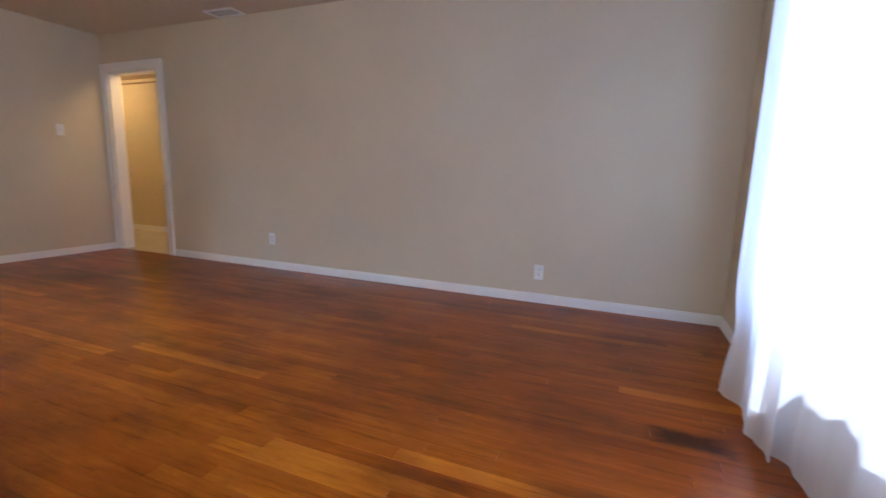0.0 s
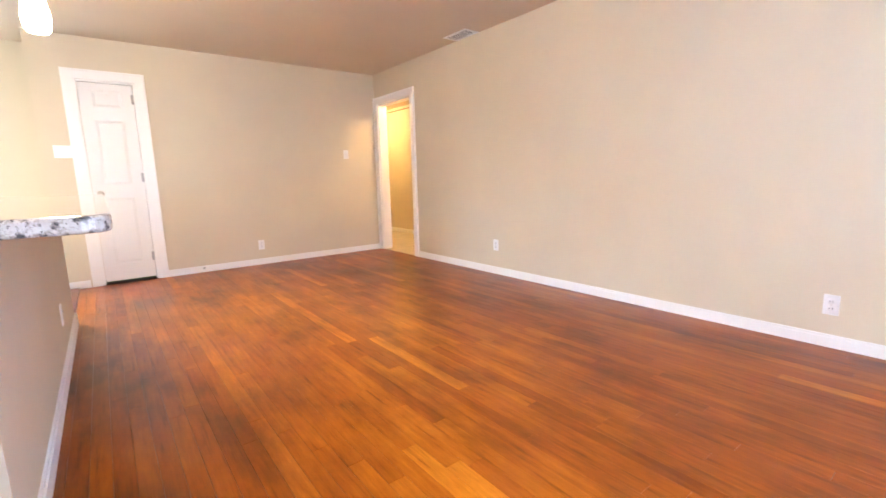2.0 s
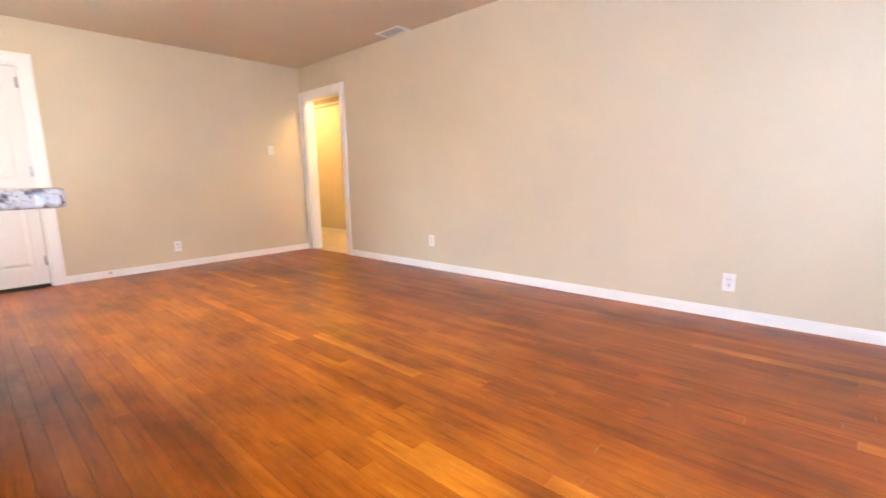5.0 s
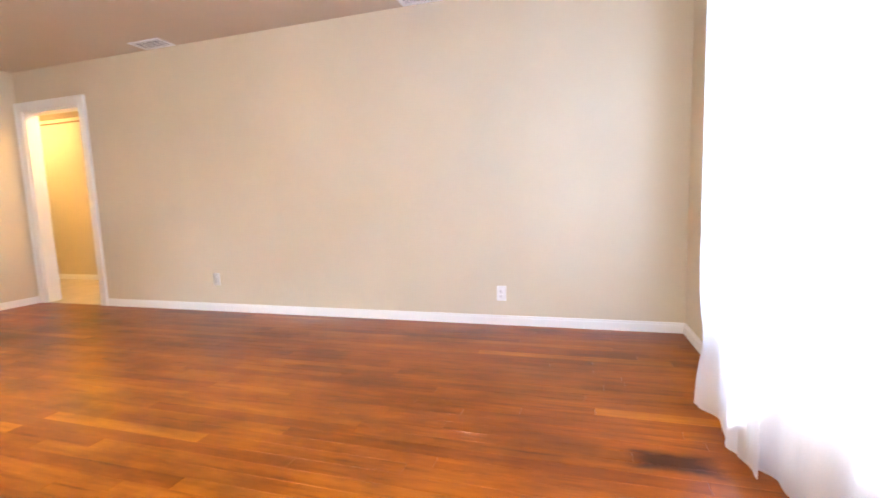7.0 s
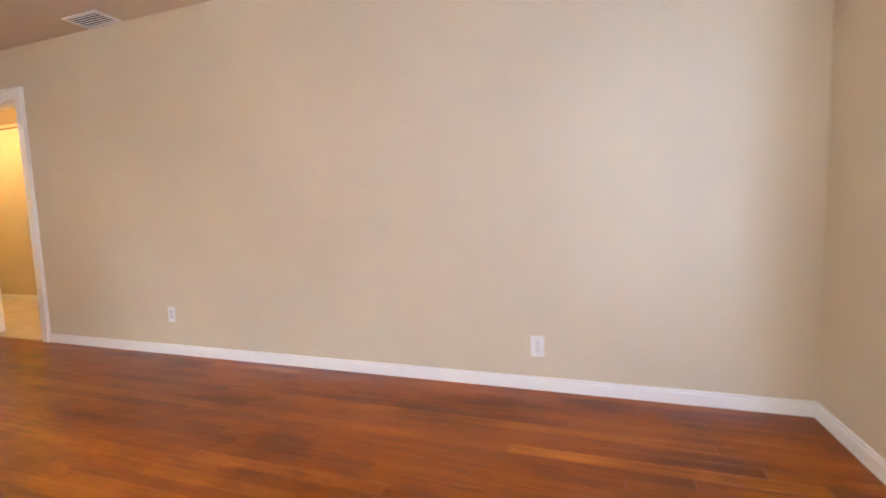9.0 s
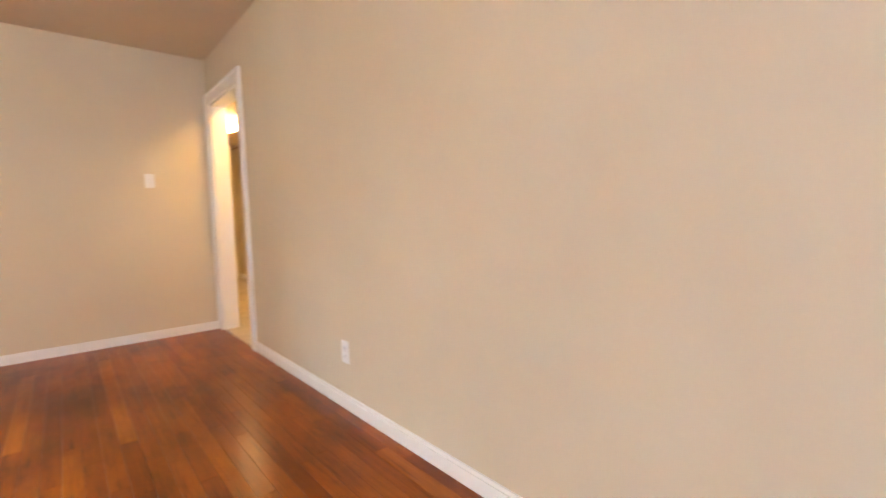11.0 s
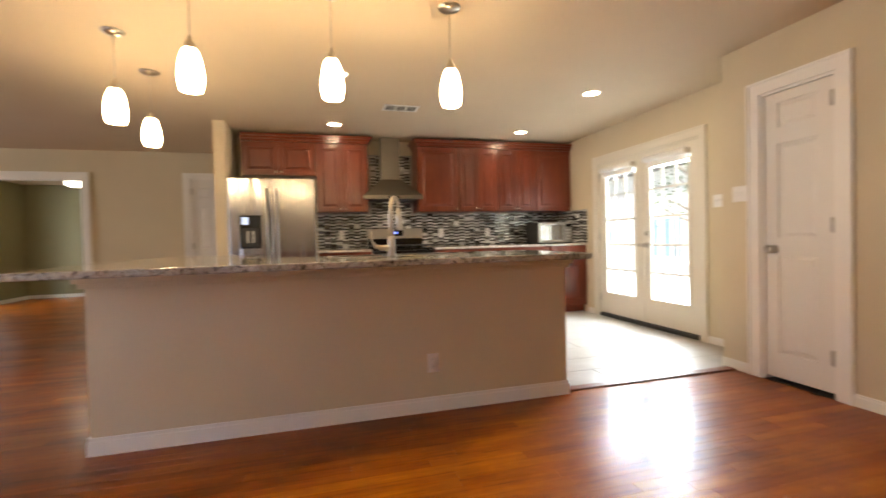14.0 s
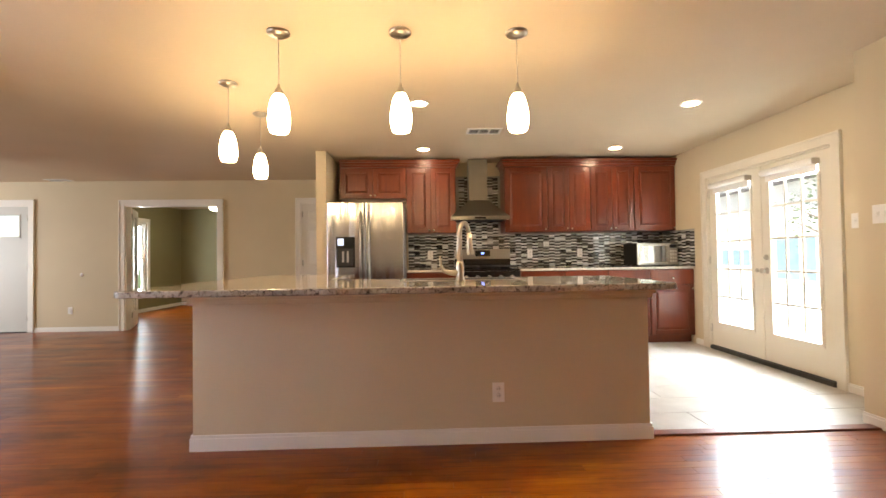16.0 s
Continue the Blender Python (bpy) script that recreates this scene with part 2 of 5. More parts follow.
M_WALL = painted("beige_wall_paint", (0.625, 0.54, 0.385), 0.62, 0.05, 0.06)
M_CEIL = painted("ceiling_paint", (0.61, 0.50, 0.355), 0.75, 0.04, 0.35, 90.0)
M_STUDY = painted("olive_wall_paint", (0.27, 0.25, 0.135), 0.62)
M_TRIM = painted("white_trim_paint", (0.84, 0.825, 0.79), 0.35, 0.02, 0.01)
M_DOOR = painted("white_door_paint", (0.78, 0.76, 0.72), 0.35, 0.02, 0.02)
M_GREYDOOR = painted("pale_grey_door_paint", (0.56, 0.57, 0.55), 0.4, 0.03, 0.03)
M_CREAM = painted("cream_door_paint", (0.74, 0.70, 0.61), 0.35, 0.02, 0.05)
M_PLASTIC = plain("white_plastic", (0.84, 0.83, 0.81), 0.3, 0, 0.02)
M_SOCKET = plain("socket_plastic", (0.79, 0.78, 0.76), 0.35, 0, 0.03)
M_DARK = plain("dark_slot", (0.03, 0.03, 0.03), 0.6)
M_BLACK = plain("black_enamel", (0.012, 0.012, 0.013), 0.15)
M_IRON = plain("cast_iron", (0.02, 0.02, 0.02), 0.6, 0, 0.2, 80, 0.2)
M_STEEL = brushed_steel()
M_HOOD = brushed_steel("hood_steel", (0.27, 0.25, 0.22), 0.32)
M_FRIDGE = brushed_steel("fridge_steel", (0.43, 0.42, 0.42), 0.19, 0.65, 7.0)
M_NICKEL = plain("brushed_nickel", (0.50, 0.46, 0.40), 0.28, 1.0)
M_CHROME = plain("chrome", (0.8, 0.79, 0.77), 0.12, 1.0, 0.03)
M_HINGE = plain("hinge_metal", (0.45, 0.43, 0.40), 0.35, 1.0)
M_CHERRY = cherry_wood()
M_GRANITE = granite_stone()
M_QUARTZ = plain("pale_stone_counter", (0.50, 0.46, 0.41), 0.12, 0, 0.3, 40)
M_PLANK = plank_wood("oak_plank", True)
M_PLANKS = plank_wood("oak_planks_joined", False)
M_SUBFLOOR = plain("dark_subfloor", (0.05, 0.018, 0.008), 0.8)
M_SILLWOOD = plain("red_threshold_wood", (0.16, 0.04, 0.018), 0.3, 0, 0.3, 14)
M_TILE = tile_stone("porcelain_tile", True)
M_TILES = tile_stone("porcelain_tiles_joined", False)
M_GROUT = plain("grout", (0.30, 0.27, 0.24), 0.9, 0, 0.1, 60)
DARK_STRIPS = [(0.0, (0.010, 0.010, 0.012)), (0.45, (0.032, 0.030, 0.030)), (0.75, (0.085, 0.072, 0.062))]
PALE_STRIPS = [(0.0, (0.25, 0.25, 0.24)), (0.25, (0.47, 0.48, 0.48)), (0.55, (0.66, 0.68, 0.68)), (0.82, (0.82, 0.83, 0.83))]
M_MOSAIC = mosaic("dark_mosaic_strip", True, DARK_STRIPS)
M_MOSAICS = mosaic("dark_mosaic_strips_joined", False, DARK_STRIPS)
M_PALE = mosaic("pale_mosaic_strip", True, PALE_STRIPS)
M_PALES = mosaic("pale_mosaic_strips_joined", False, PALE_STRIPS)
M_MORTAR = plain("pale_mortar", (0.34, 0.33, 0.31), 0.9)
M_GLASS = clear_glass()
M_SHEER = sheer_cloth()
M_LEAF = foliage()
M_BARK = plain("bark", (0.24, 0.20, 0.16), 0.9, 0, 0.3, 12, 0.4)
M_SHADE = glowing("opal_glass_lit", (1.0, 0.75, 0.42), 28.0)
M_STUDYGLASS = glowing("study_lamp_glass", (1.0, 0.88, 0.7), 7.0)
M_CAN = glowing("downlight_lens", (1.0, 0.80, 0.54), 88.0)
M_HALLGLASS = glowing("hall_lamp_glass", (1.0, 0.60, 0.20), 29.0)
M_SCREEN = glowing("blue_clock_display", (0.15, 0.25, 1.0), 2.0)
M_BLIND = plain("white_roller_fabric", (0.86, 0.85, 0.82), 0.7, 0, 0.02)
M_CONCRETE = plain("pale_concrete", (0.62, 0.60, 0.57), 0.85, 0, 0.12, 3)
M_GRASS = plain("lawn", (0.07, 0.11, 0.03), 0.9, 0, 0.3, 5)
M_SIDING = painted("white_siding", (0.72, 0.72, 0.70), 0.6)
M_BLUEPANE = plain("blue_grey_pane", (0.24, 0.36, 0.47), 0.2)
M_FAN = plain("dark_fan_wood", (0.05, 0.022, 0.012), 0.4, 0, 0.25, 12)
M_HALLTILE = plain("cream_vinyl_floor", (0.55, 0.47, 0.36), 0.35, 0, 0.12, 6)

# ---- mesh helpers ----


def box(bm, x0, x1, y0, y1, z0, z1):
    v = [bm.verts.new(c) for c in ((x0, y0, z0), (x1, y0, z0), (x1, y1, z0), (x0, y1, z0), (x0, y0, z1), (x1, y0, z1), (x1, y1, z1), (x0, y1, z1))]
    for f in ((0, 3, 2, 1), (4, 5, 6, 7), (0, 1, 5, 4), (1, 2, 6, 5), (2, 3, 7, 6), (3, 0, 4, 7)):
        bm.faces.new([v[i] for i in f])
    return bm


def boxes(*rows, bevel=0.0, segments=2):
    bm = bmesh.new()
    for r in rows:
        box(bm, *r)
    if bevel:
        bmesh.ops.bevel(bm, geom=bm.edges[:], offset=bevel, segments=segments, affect="EDGES", profile=0.6)
    return bm


def lathe(profile, center=(0, 0, 0), steps=24, axis="Z"):
    """A turned shape from (radius, height) pairs."""
    bm = bmesh.new()
    rings = []
    for r, h in profile:
        ring = []
        for i in range(steps):
            a = 2 * math.pi * i / steps
            p = (r * math.cos(a), r * math.sin(a), h)
            if axis == "Y":
                p = (p[0], p[2], p[1])
            if axis == "X":
                p = (p[2], p[0], p[1])
            ring.append(bm.verts.new(Vector(p) + Vector(center)))
        rings.append(ring)
    for a, b in zip(rings, rings[1:]):
        for i in range(steps):
            j = (i + 1) % steps
            bm.faces.new((a[i], a[j], b[j], b[i]))
    for ring in (rings[0], rings[-1]):
        bm.faces.new(ring)
    bmesh.ops.recalc_face_normals(bm, faces=bm.faces[:])
    for f in bm.faces:
        f.smooth = len(f.verts) == 4
    return bm


def tube(points, radius, steps=12):
    """A round bar along a line of points; radius is a number or one for each point."""
    bm = bmesh.new()
    pts = [Vector(p) for p in points]
    rings, side = [], None
    for i, p in enumerate(pts):
        d = (pts[min(i + 1, len(pts) - 1)] - pts[max(i - 1, 0)]).normalized()
        if side is None:
            side = d.orthogonal().normalized()
        side = (side - d * side.dot(d)).normalized()
        up = d.cross(side)
        r = radius[i] if isinstance(radius, (list, tuple)) else radius
        rings.append([bm.verts.new(p + r * (math.cos(2 * math.pi * k / steps) * side + math.sin(2 * math.pi * k / steps) * up)) for k in range(steps)])
    for a, b in zip(rings, rings[1:]):
        for k in range(steps):
            bm.faces.new((a[k], a[(k + 1) % steps], b[(k + 1) % steps], b[k])).smooth = True
    bm.faces.new(rings[0]), bm.faces.new(rings[-1])
    bmesh.ops.recalc_face_normals(bm, faces=bm.faces[:])
    return bm


def prism(outline, z0, z1, bevel=0.0):
    """A slab from a flat outline of (x, y) corners."""
    bm = bmesh.new()
    low = [bm.verts.new((x, y, z0)) for x, y in outline]
    top = [bm.verts.new((x, y, z1)) for x, y in outline]
    bm.faces.new(low[::-1]), bm.faces.new(top)
    n = len(outline)
    for i in range(n):
        bm.faces.new((low[i], low[(i + 1) % n], top[(i + 1) % n], top[i]))
    bmesh.ops.recalc_face_normals(bm, faces=bm.faces[:])
    if bevel:
        rim = [e for e in bm.edges if abs(e.verts[0].co.z - e.verts[1].co.z) < 1e-6]
        bmesh.ops.bevel(bm, geom=rim, offset=bevel, segments=3, affect="EDGES", profile=0.5)
    return bm


def frustum(bm, x0, x1, z0, z1, y_back, y_front, slope):
    """A raised field that faces -y, with sloping sides."""
    a = [bm.verts.new(c) for c in ((x0, y_back, z0), (x1, y_back, z0), (x1, y_back, z1), (x0, y_back, z1))]
    b = [bm.verts.new(c) for c in ((x0 + slope, y_front, z0 + slope), (x1 - slope, y_front, z0 + slope), (x1 - slope, y_front, z1 - slope), (x0 + slope, y_front, z1 - slope))]
    bm.faces.new(b)
    for i in range(4):
        bm.faces.new((a[i], a[(i + 1) % 4], b[(i + 1) % 4], b[i]))


def rounded(corners, r, n=7):
    """An outline with rounded corners."""
    out = []
    m = len(corners)
    for i, c in enumerate(corners):
        c = Vector(c)
        a, b = Vector(corners[i - 1]) - c, Vector(corners[(i + 1) % m]) - c
        a, b = a.normalized(), b.normalized()
        ctr = c + (a + b) * r
        for k in range(n + 1):
            t = k / n * math.pi / 2
            out.append(tuple(ctr - b * r * math.cos(t) - a * r * math.sin(t)))
    return out


def thing(name, at, label, category, group="", kind="", turn=0):
    ob = new(name)
    ob.empty_display_size = 0.1
    ob.matrix_world = pose(*at, 0, 0, turn)
    ob.matrix_basis = pose(*at, 0, 0, turn)
    return tagged(ob, label, category, group, kind)


def link_mesh(name, bm, material):
    me = bpy.data.meshes.new(name)
    bm.to_mesh(me)
    bm.free()
    me.materials.append(material)
    return me


def part(name, bm, material, parent, label=""):
    """One mesh under a thing or a part; the shape is given in the thing's own space."""
    ob = new(name, link_mesh(name, bm, material))
    ob.parent = parent
    return tagged(ob, label)


def solid(name, bm, material, label, category, kind="", group=""):
    """One mesh that is a thing or a piece of the setting by itself, in the world's space."""
    c = sum((v.co for v in bm.verts), Vector()) / len(bm.verts)
    base = Vector((c.x, c.y, min(v.co.z for v in bm.verts)))
    for v in bm.verts:
        v.co -= base
    ob = new(name, link_mesh(name, bm, material))
    ob.location = base
    return tagged(ob, label, category, group, kind)


def wall(name, bm, material, label):
    return solid(name, bm, material, label, "wall", "structure")


# ---- large structure ----
HX0, HX1, HZ = 1.585, 2.405, 2.008           # hall opening
wall("wall_south", boxes((WX - TH, HX0, -TH, 0, 0, CZ), (HX1, EX + TH, -TH, 0, 0, CZ), (HX0, HX1, -TH, 0, HZ, CZ)), M_WALL, "long plain beige painted living room wall")
WY0, WY1, WZ0, WZ1 = 1.14, 2.80, 0.45, 2.15  # curtained window
wall("wall_west", boxes((WX - TH, WX, 0, WY0, 0, CZ), (WX - TH, WX, WY1, JOGY, 0, CZ), (WX - TH, WX, WY0, WY1, 0, WZ0), (WX - TH, WX, WY0, WY1, WZ1, CZ)), M_WALL, "beige painted wall behind the white curtain")
CY0, CY1, CTOP = 2.755, 3.235, 2.018          # closet door
wall("wall_east", boxes((EX, EX + TH, 0, CY0, 0, CZ), (EX, EX + TH, CY1, NEY, 0, CZ), (EX, EX + TH, CY0, CY1, CTOP, CZ), (EX + TH, KX + TH, NEY - TH, NEY, 0, CZ)), M_WALL, "beige painted wall with the narrow closet door")
FY0, FY1, FZ = 4.24, 5.84, 1.985             # patio doors
wall("wall_kitchen_east", boxes((KX, KX + TH, NEY, FY0, 0, CZ), (KX, KX + TH, FY1, KY + TH, 0, CZ), (KX, KX + TH, FY0, FY1, FZ, CZ)), M_WALL, "beige painted kitchen wall with patio doors")
wall("wall_kitchen_north", boxes((-1.53, KX, KY, KY + TH, 0, CZ)), M_WALL, "beige painted wall behind the kitchen cabinets")
wall("wall_pier", boxes((-1.65, -1.53, 6.11, NY, 0, CZ)), M_WALL, "beige painted end of wall beside the refrigerator")
DX0, DX1, DZ = -5.195, -3.722, 2.012          # study doorway
GX0, GX1 = -7.62, -6.70                      # front door
VX0, VX1 = -2.39, -1.68                      # white panelled door
wall("wall_north", boxes((FARW - TH, GX0, NY, NY + TH, 0, CZ), (GX1, DX0, NY, NY + TH, 0, CZ), (DX1, VX0, NY, NY + TH, 0, CZ), (VX1, -1.53, NY, NY + TH, 0, CZ),
                         (GX0, GX1, NY, NY + TH, 2.03, CZ), (DX0, DX1, NY, NY + TH, DZ, CZ), (VX0, VX1, NY, NY + TH, 2.03, CZ)), M_WALL, "beige painted far wall with the front door")
wall("wall_far_west", boxes((FARW - TH, FARW, JOGY, 4.9, 0, CZ), (FARW - TH, FARW, 6.7, NY, 0, CZ), (FARW - TH, FARW, 4.9, 6.7, 0, 0.55), (FARW - TH, FARW, 4.9, 6.7, 2.05, CZ)), M_WALL, "beige painted wall closing the far living area")
wall("wall_jog", boxes((FARW - TH, WX - TH, JOGY - TH, JOGY, 0, CZ)), M_WALL, "beige painted return wall of the living area")
# study behind the doorway
SX0, SX1, SY1 = -6.55, -2.6, 12.1
wall("wall_study", boxes((SX0 - TH, SX0, NY + TH, 9.93, 0, CZ), (SX0 - TH, SX0, 10.75, SY1, 0, CZ), (SX0 - TH, SX0, 9.93, 10.75, 0, 0.39), (SX0 - TH, SX0, 9.93, 10.75, 1.96, CZ),
                         (SX0 - TH, SX1 + TH, SY1, SY1 + TH, 0, CZ), (SX1, SX1 + TH, NY + TH, SY1, 0, CZ)), M_STUDY, "olive painted walls of the far room")
# unseen slabs, added to block direct sun at the two west windows
solid("sun_block_eave", boxes((SX0 - TH - 1.15, SX0 - TH, NY + TH, SY1 + TH, CZ, CZ + 0.1), (FARW - TH - 1.2, FARW - TH, JOGY - TH, NY + TH, CZ, CZ + 0.1)), M_TRIM, "unseen white slabs added to keep the sun out of the far rooms", "eave", "structure")
# hallway
HB, HCZ = -1.25, 2.26
wall("wall_hall", boxes((0.9, 6.2, HB - TH, HB, 0, HCZ), (EX + TH, 6.2, -TH, 0, 0, HCZ), (6.2, 6.2 + TH, HB - TH, 0, 0, HCZ), (0.9 - TH, 0.9, HB - TH, -TH, 0, HCZ)), M_WALL, "beige hallway walls glowing under a warm lamp")
solid("ceiling_hall", boxes((0.9 - TH, 6.2 + TH, HB - TH, -TH, HCZ, HCZ + 0.05), (EX + TH, 6.2 + TH, -TH, 0, HCZ, HCZ + 0.05)), M_CEIL, "low painted hallway ceiling", "ceiling", "structure")
solid("floor_hall", boxes((0.9 - TH, 6.2 + TH, HB - TH, -0.005, -0.06, 0.004)), M_HALLTILE, "cream hallway floor", "floor", "structure")
# closet behind the narrow door
wall("wall_closet", boxes((EX + TH, KX + TH, 2.2, 2.26, 0, CZ), (KX, KX + TH, 2.26, NEY - TH, 0, CZ)), M_WALL, "plain closet walls behind the closed door")
solid("ceiling", boxes((FARW - TH, KX + TH, JOGY, NY + TH, CZ, CZ + 0.1), (WX - TH, KX + TH, -TH, JOGY, CZ, CZ + 0.1)), M_CEIL, "tan painted textured ceiling", "ceiling", "structure")
solid("ceiling_study", boxes((SX0 - TH, SX1 + TH, NY + TH, SY1 + TH, CZ, CZ + 0.1)), M_CEIL, "tan painted ceiling of the far room", "ceiling", "structure")

# ---- skirting and door casings ----
BH, BT = 0.073, 0.014


def skirting(run, along, at, side):
    """A skirting board with a stepped top, along x or y, standing on one side of a wall face."""
    a, b = run
    lo, hi = sorted((at, at + side * BT))
    lo2, hi2 = sorted((at, at + side * BT * 0.6))
    if along == "x":
        bm = boxes((a, b, lo, hi, 0.0, BH * 0.78), (a, b, lo2, hi2, BH * 0.78, BH))
    else:
        bm = boxes((lo, hi, a, b, 0.0, BH * 0.78), (lo2, hi2, a, b, BH * 0.78, BH))
    return solid("baseboard", bm, M_TRIM, "white painted wooden skirting board", "baseboard", "structure")


skirting((WX, 1.495), "x", 0, 1)
skirting((BT, JOGY), "y", WX, 1)
skirting((0.016, 2.665), "y", EX, -1)
skirting((3.335, NEY), "y", EX, -1)
skirting((EX, KX), "x", NEY, 1)
skirting((NEY + 0.015, 4.15), "y", KX, -1)
skirting((5.93, 6.1), "y", KX, -1)
skirting((-6.61, -5.295), "x", NY, -1)
skirting((-3.645, -2.48), "x", NY, -1)
skirting((FARW, -7.71), "x", NY, -1)
skirting((JOGY, NY), "y", FARW, 1)
skirting((-1.65, -1.53), "x", 6.11, -1)
skirting((6.11, NY), "y", -1.65, -1)
skirting((NY + TH, SY1), "y", SX0, 1)
skirting((SX0, SX1), "x", SY1, -1)
skirting((0.9, 6.2), "x", HB, 1)


def casing(a, b, top, along, at, side, name="trim", material=None, width=0.09, jamb=TH, back=True):
    """Flat door casing with a bead round an opening, and the jambs in the wall's depth."""
    rows = []
    t = 0.018 * side
    for s in ((0, 1) if back else (0,)):
        base = at if s == 0 else at - side * jamb
        d = t if s == 0 else -t
        lo, hi = sorted((base, base + d))
        lo2, hi2 = sorted((base + d, base + d * 1.5))
        rows += [(a - width, a, lo, hi, 0, top + width), (b, b + width, lo, hi, 0, top + width), (a, b, lo, hi, top, top + width)]
        rows += [(a - width, a - width + 0.016, lo2, hi2, 0, top + width), (b + width - 0.016, b + width, lo2, hi2, 0, top + width), (a - width + 0.016, b + width - 0.016, lo2, hi2, top + width - 0.016, top + width)]
    lo, hi = sorted((at, at - side * jamb))
    rows += [(a, a + 0.018, lo, hi, 0, top), (b - 0.018, b, lo, hi, 0, top), (a + 0.018, b - 0.018, lo, hi, top - 0.018, top)]
    if along == "y":
        rows = [(r[2], r[3], r[0], r[1], r[4], r[5]) for r in rows]
    return solid(name, boxes(*rows), material or M_TRIM, "white painted wooden door casing", "door trim", "structure")


casing(HX0, HX1 - 0.008, HZ, "x", 0, 1, width=0.088)
casing(CY0, CY1, CTOP, "y", EX, -1, back=False)
casing(FY0, FY1, FZ, "y", KX, -1, material=M_CREAM, back=False)
casing(DX0, DX1, DZ, "x", NY, -1)
casing(GX0, GX1, 2.03, "x", NY, -1, back=False)
casing(VX0, VX1 - 0.05, 2.03, "x", NY, -1, back=False, width=0.08)

# ---- doors ----


def leaf_fields(width, fields, height=2.015):
    """Door leaf that faces -y with its lower corner at the origin: sunken panels with raised fields."""
    bm = bmesh.new()
    t = 0.035
    for (fx0, fx1, z0, z1) in fields:
        frustum(bm, fx0 + 0.012, fx1 - 0.012, z0 + 0.012, z1 - 0.012, 0.010, 0.002, 0.025)
        box(bm, fx0, fx1, 0.010, 0.022, z0, z1)
    xs = sorted({f[0] for f in fields} | {f[1] for f in fields} | {0.0, width})
    zs = sorted({f[2] for f in fields} | {f[3] for f in fields} | {0.0, height})
    for x0, x1 in zip(xs, xs[1:]):
        for z0, z1 in zip(zs, zs[1:]):
            cx, cz = (x0 + x1) / 2, (z0 + z1) / 2
            if not any(f[0] < cx < f[1] and f[2] < cz < f[3] for f in fields):
                box(bm, x0, x1, 0, t, z0, z1)
    bmesh.ops.remove_doubles(bm, verts=bm.verts[:], dist=1e-5)
    return bm


def hinge_at(parent, x, z, y=-0.003):
    part("hinge", boxes((x - 0.016, x + 0.016, y - 0.002, y + 0.003, z - 0.045, z + 0.045)), M_HINGE, parent)
    h = part("hinge_pin", lathe([(0.006, -0.048), (0.006, 0.048)], (x, y - 0.005, z), 10), M_HINGE, parent)
    return h


w = CY1 - CY0 - 0.044
closet = thing("door_1", (EX + 0.012, CY1 - 0.022, 0.03), "narrow white closed closet door with three moulded panels", "door", kind="structure", turn=-90)
part("leaf", leaf_fields(w, [(0.09, w - 0.09, 0.17, 0.86), (0.09, w - 0.09, 0.97, 1.62), (0.09, w - 0.09, 1.73, 1.90)], 1.966), M_DOOR, closet)
for z in (0.22, 1.05, 1.83):
    hinge_at(closet, w - 0.005, z)
part("door_knob", lathe([(0.002, 0), (0.03, 0), (0.03, -0.006), (0.012, -0.012), (0.012, -0.03), (0.028, -0.042), (0.03, -0.055), (0.02, -0.066), (0.002, -0.068)], (0.06, 0, 0.895), 20, "Y"), M_NICKEL, closet, "satin nickel round knob")
# near-black strip puts the shadow of the door's bottom gap into colour
solid("closet_gap_shadow", boxes((EX - 0.01, EX + 0.09, CY0 + 0.02, CY1 - 0.02, -0.01, 0.004)), M_DARK, "dark strip for the shadow gap under the closet door", "sill", "structure")

front = thing("door_2", (GX0 + 0.02, NY + 0.012, 0.012), "pale grey front door with a small frosted top light", "door", kind="structure")
fw = GX1 - GX0 - 0.04
part("leaf", boxes((0, fw, 0, 0.04, 0, 1.52), (0, 0.14, 0, 0.04, 1.52, 1.86), (fw - 0.14, fw, 0, 0.04, 1.52, 1.86), (0, fw, 0, 0.04, 1.86, 2.01)), M_GREYDOOR, front)
part("pane", boxes((0.14, fw - 0.14, 0.012, 0.02, 1.52, 1.86)), M_GLASS, front).visible_shadow = False
part("pane_frame", boxes((0.12, 0.14, -0.008, 0, 1.50, 1.88), (fw - 0.14, fw - 0.12, -0.008, 0, 1.50, 1.88), (0.14, fw - 0.14, -0.008, 0, 1.50, 1.52), (0.14, fw - 0.14, -0.008, 0, 1.86, 1.88)), M_GREYDOOR, front)
for z in (0.22, 1.03, 1.83):
    hinge_at(front, fw - 0.004, z)
part("threshold", boxes((0, fw, -0.05, 0.06, -0.012, 0.0)), M_DARK, front, "dark metal threshold")

white_w = VX1 - VX0 - 0.09
whitedoor = thing("door_3", (VX0 + 0.02, NY + 0.012, 0.012), "white closed six-panel door on the far wall", "door", kind="structure")
c = white_w / 2
part("leaf", leaf_fields(white_w, [(0.08, c - 0.04, 0.2, 0.85), (c + 0.04, white_w - 0.08, 0.2, 0.85), (0.08, c - 0.04, 0.98, 1.6), (c + 0.04, white_w - 0.08, 0.98, 1.6), (0.08, c - 0.04, 1.72, 1.9), (c + 0.04, white_w - 0.08, 1.72, 1.9)]), M_DOOR, whitedoor)
for z in (0.22, 1.03, 1.83):
    hinge_at(whitedoor, 0.004, z)


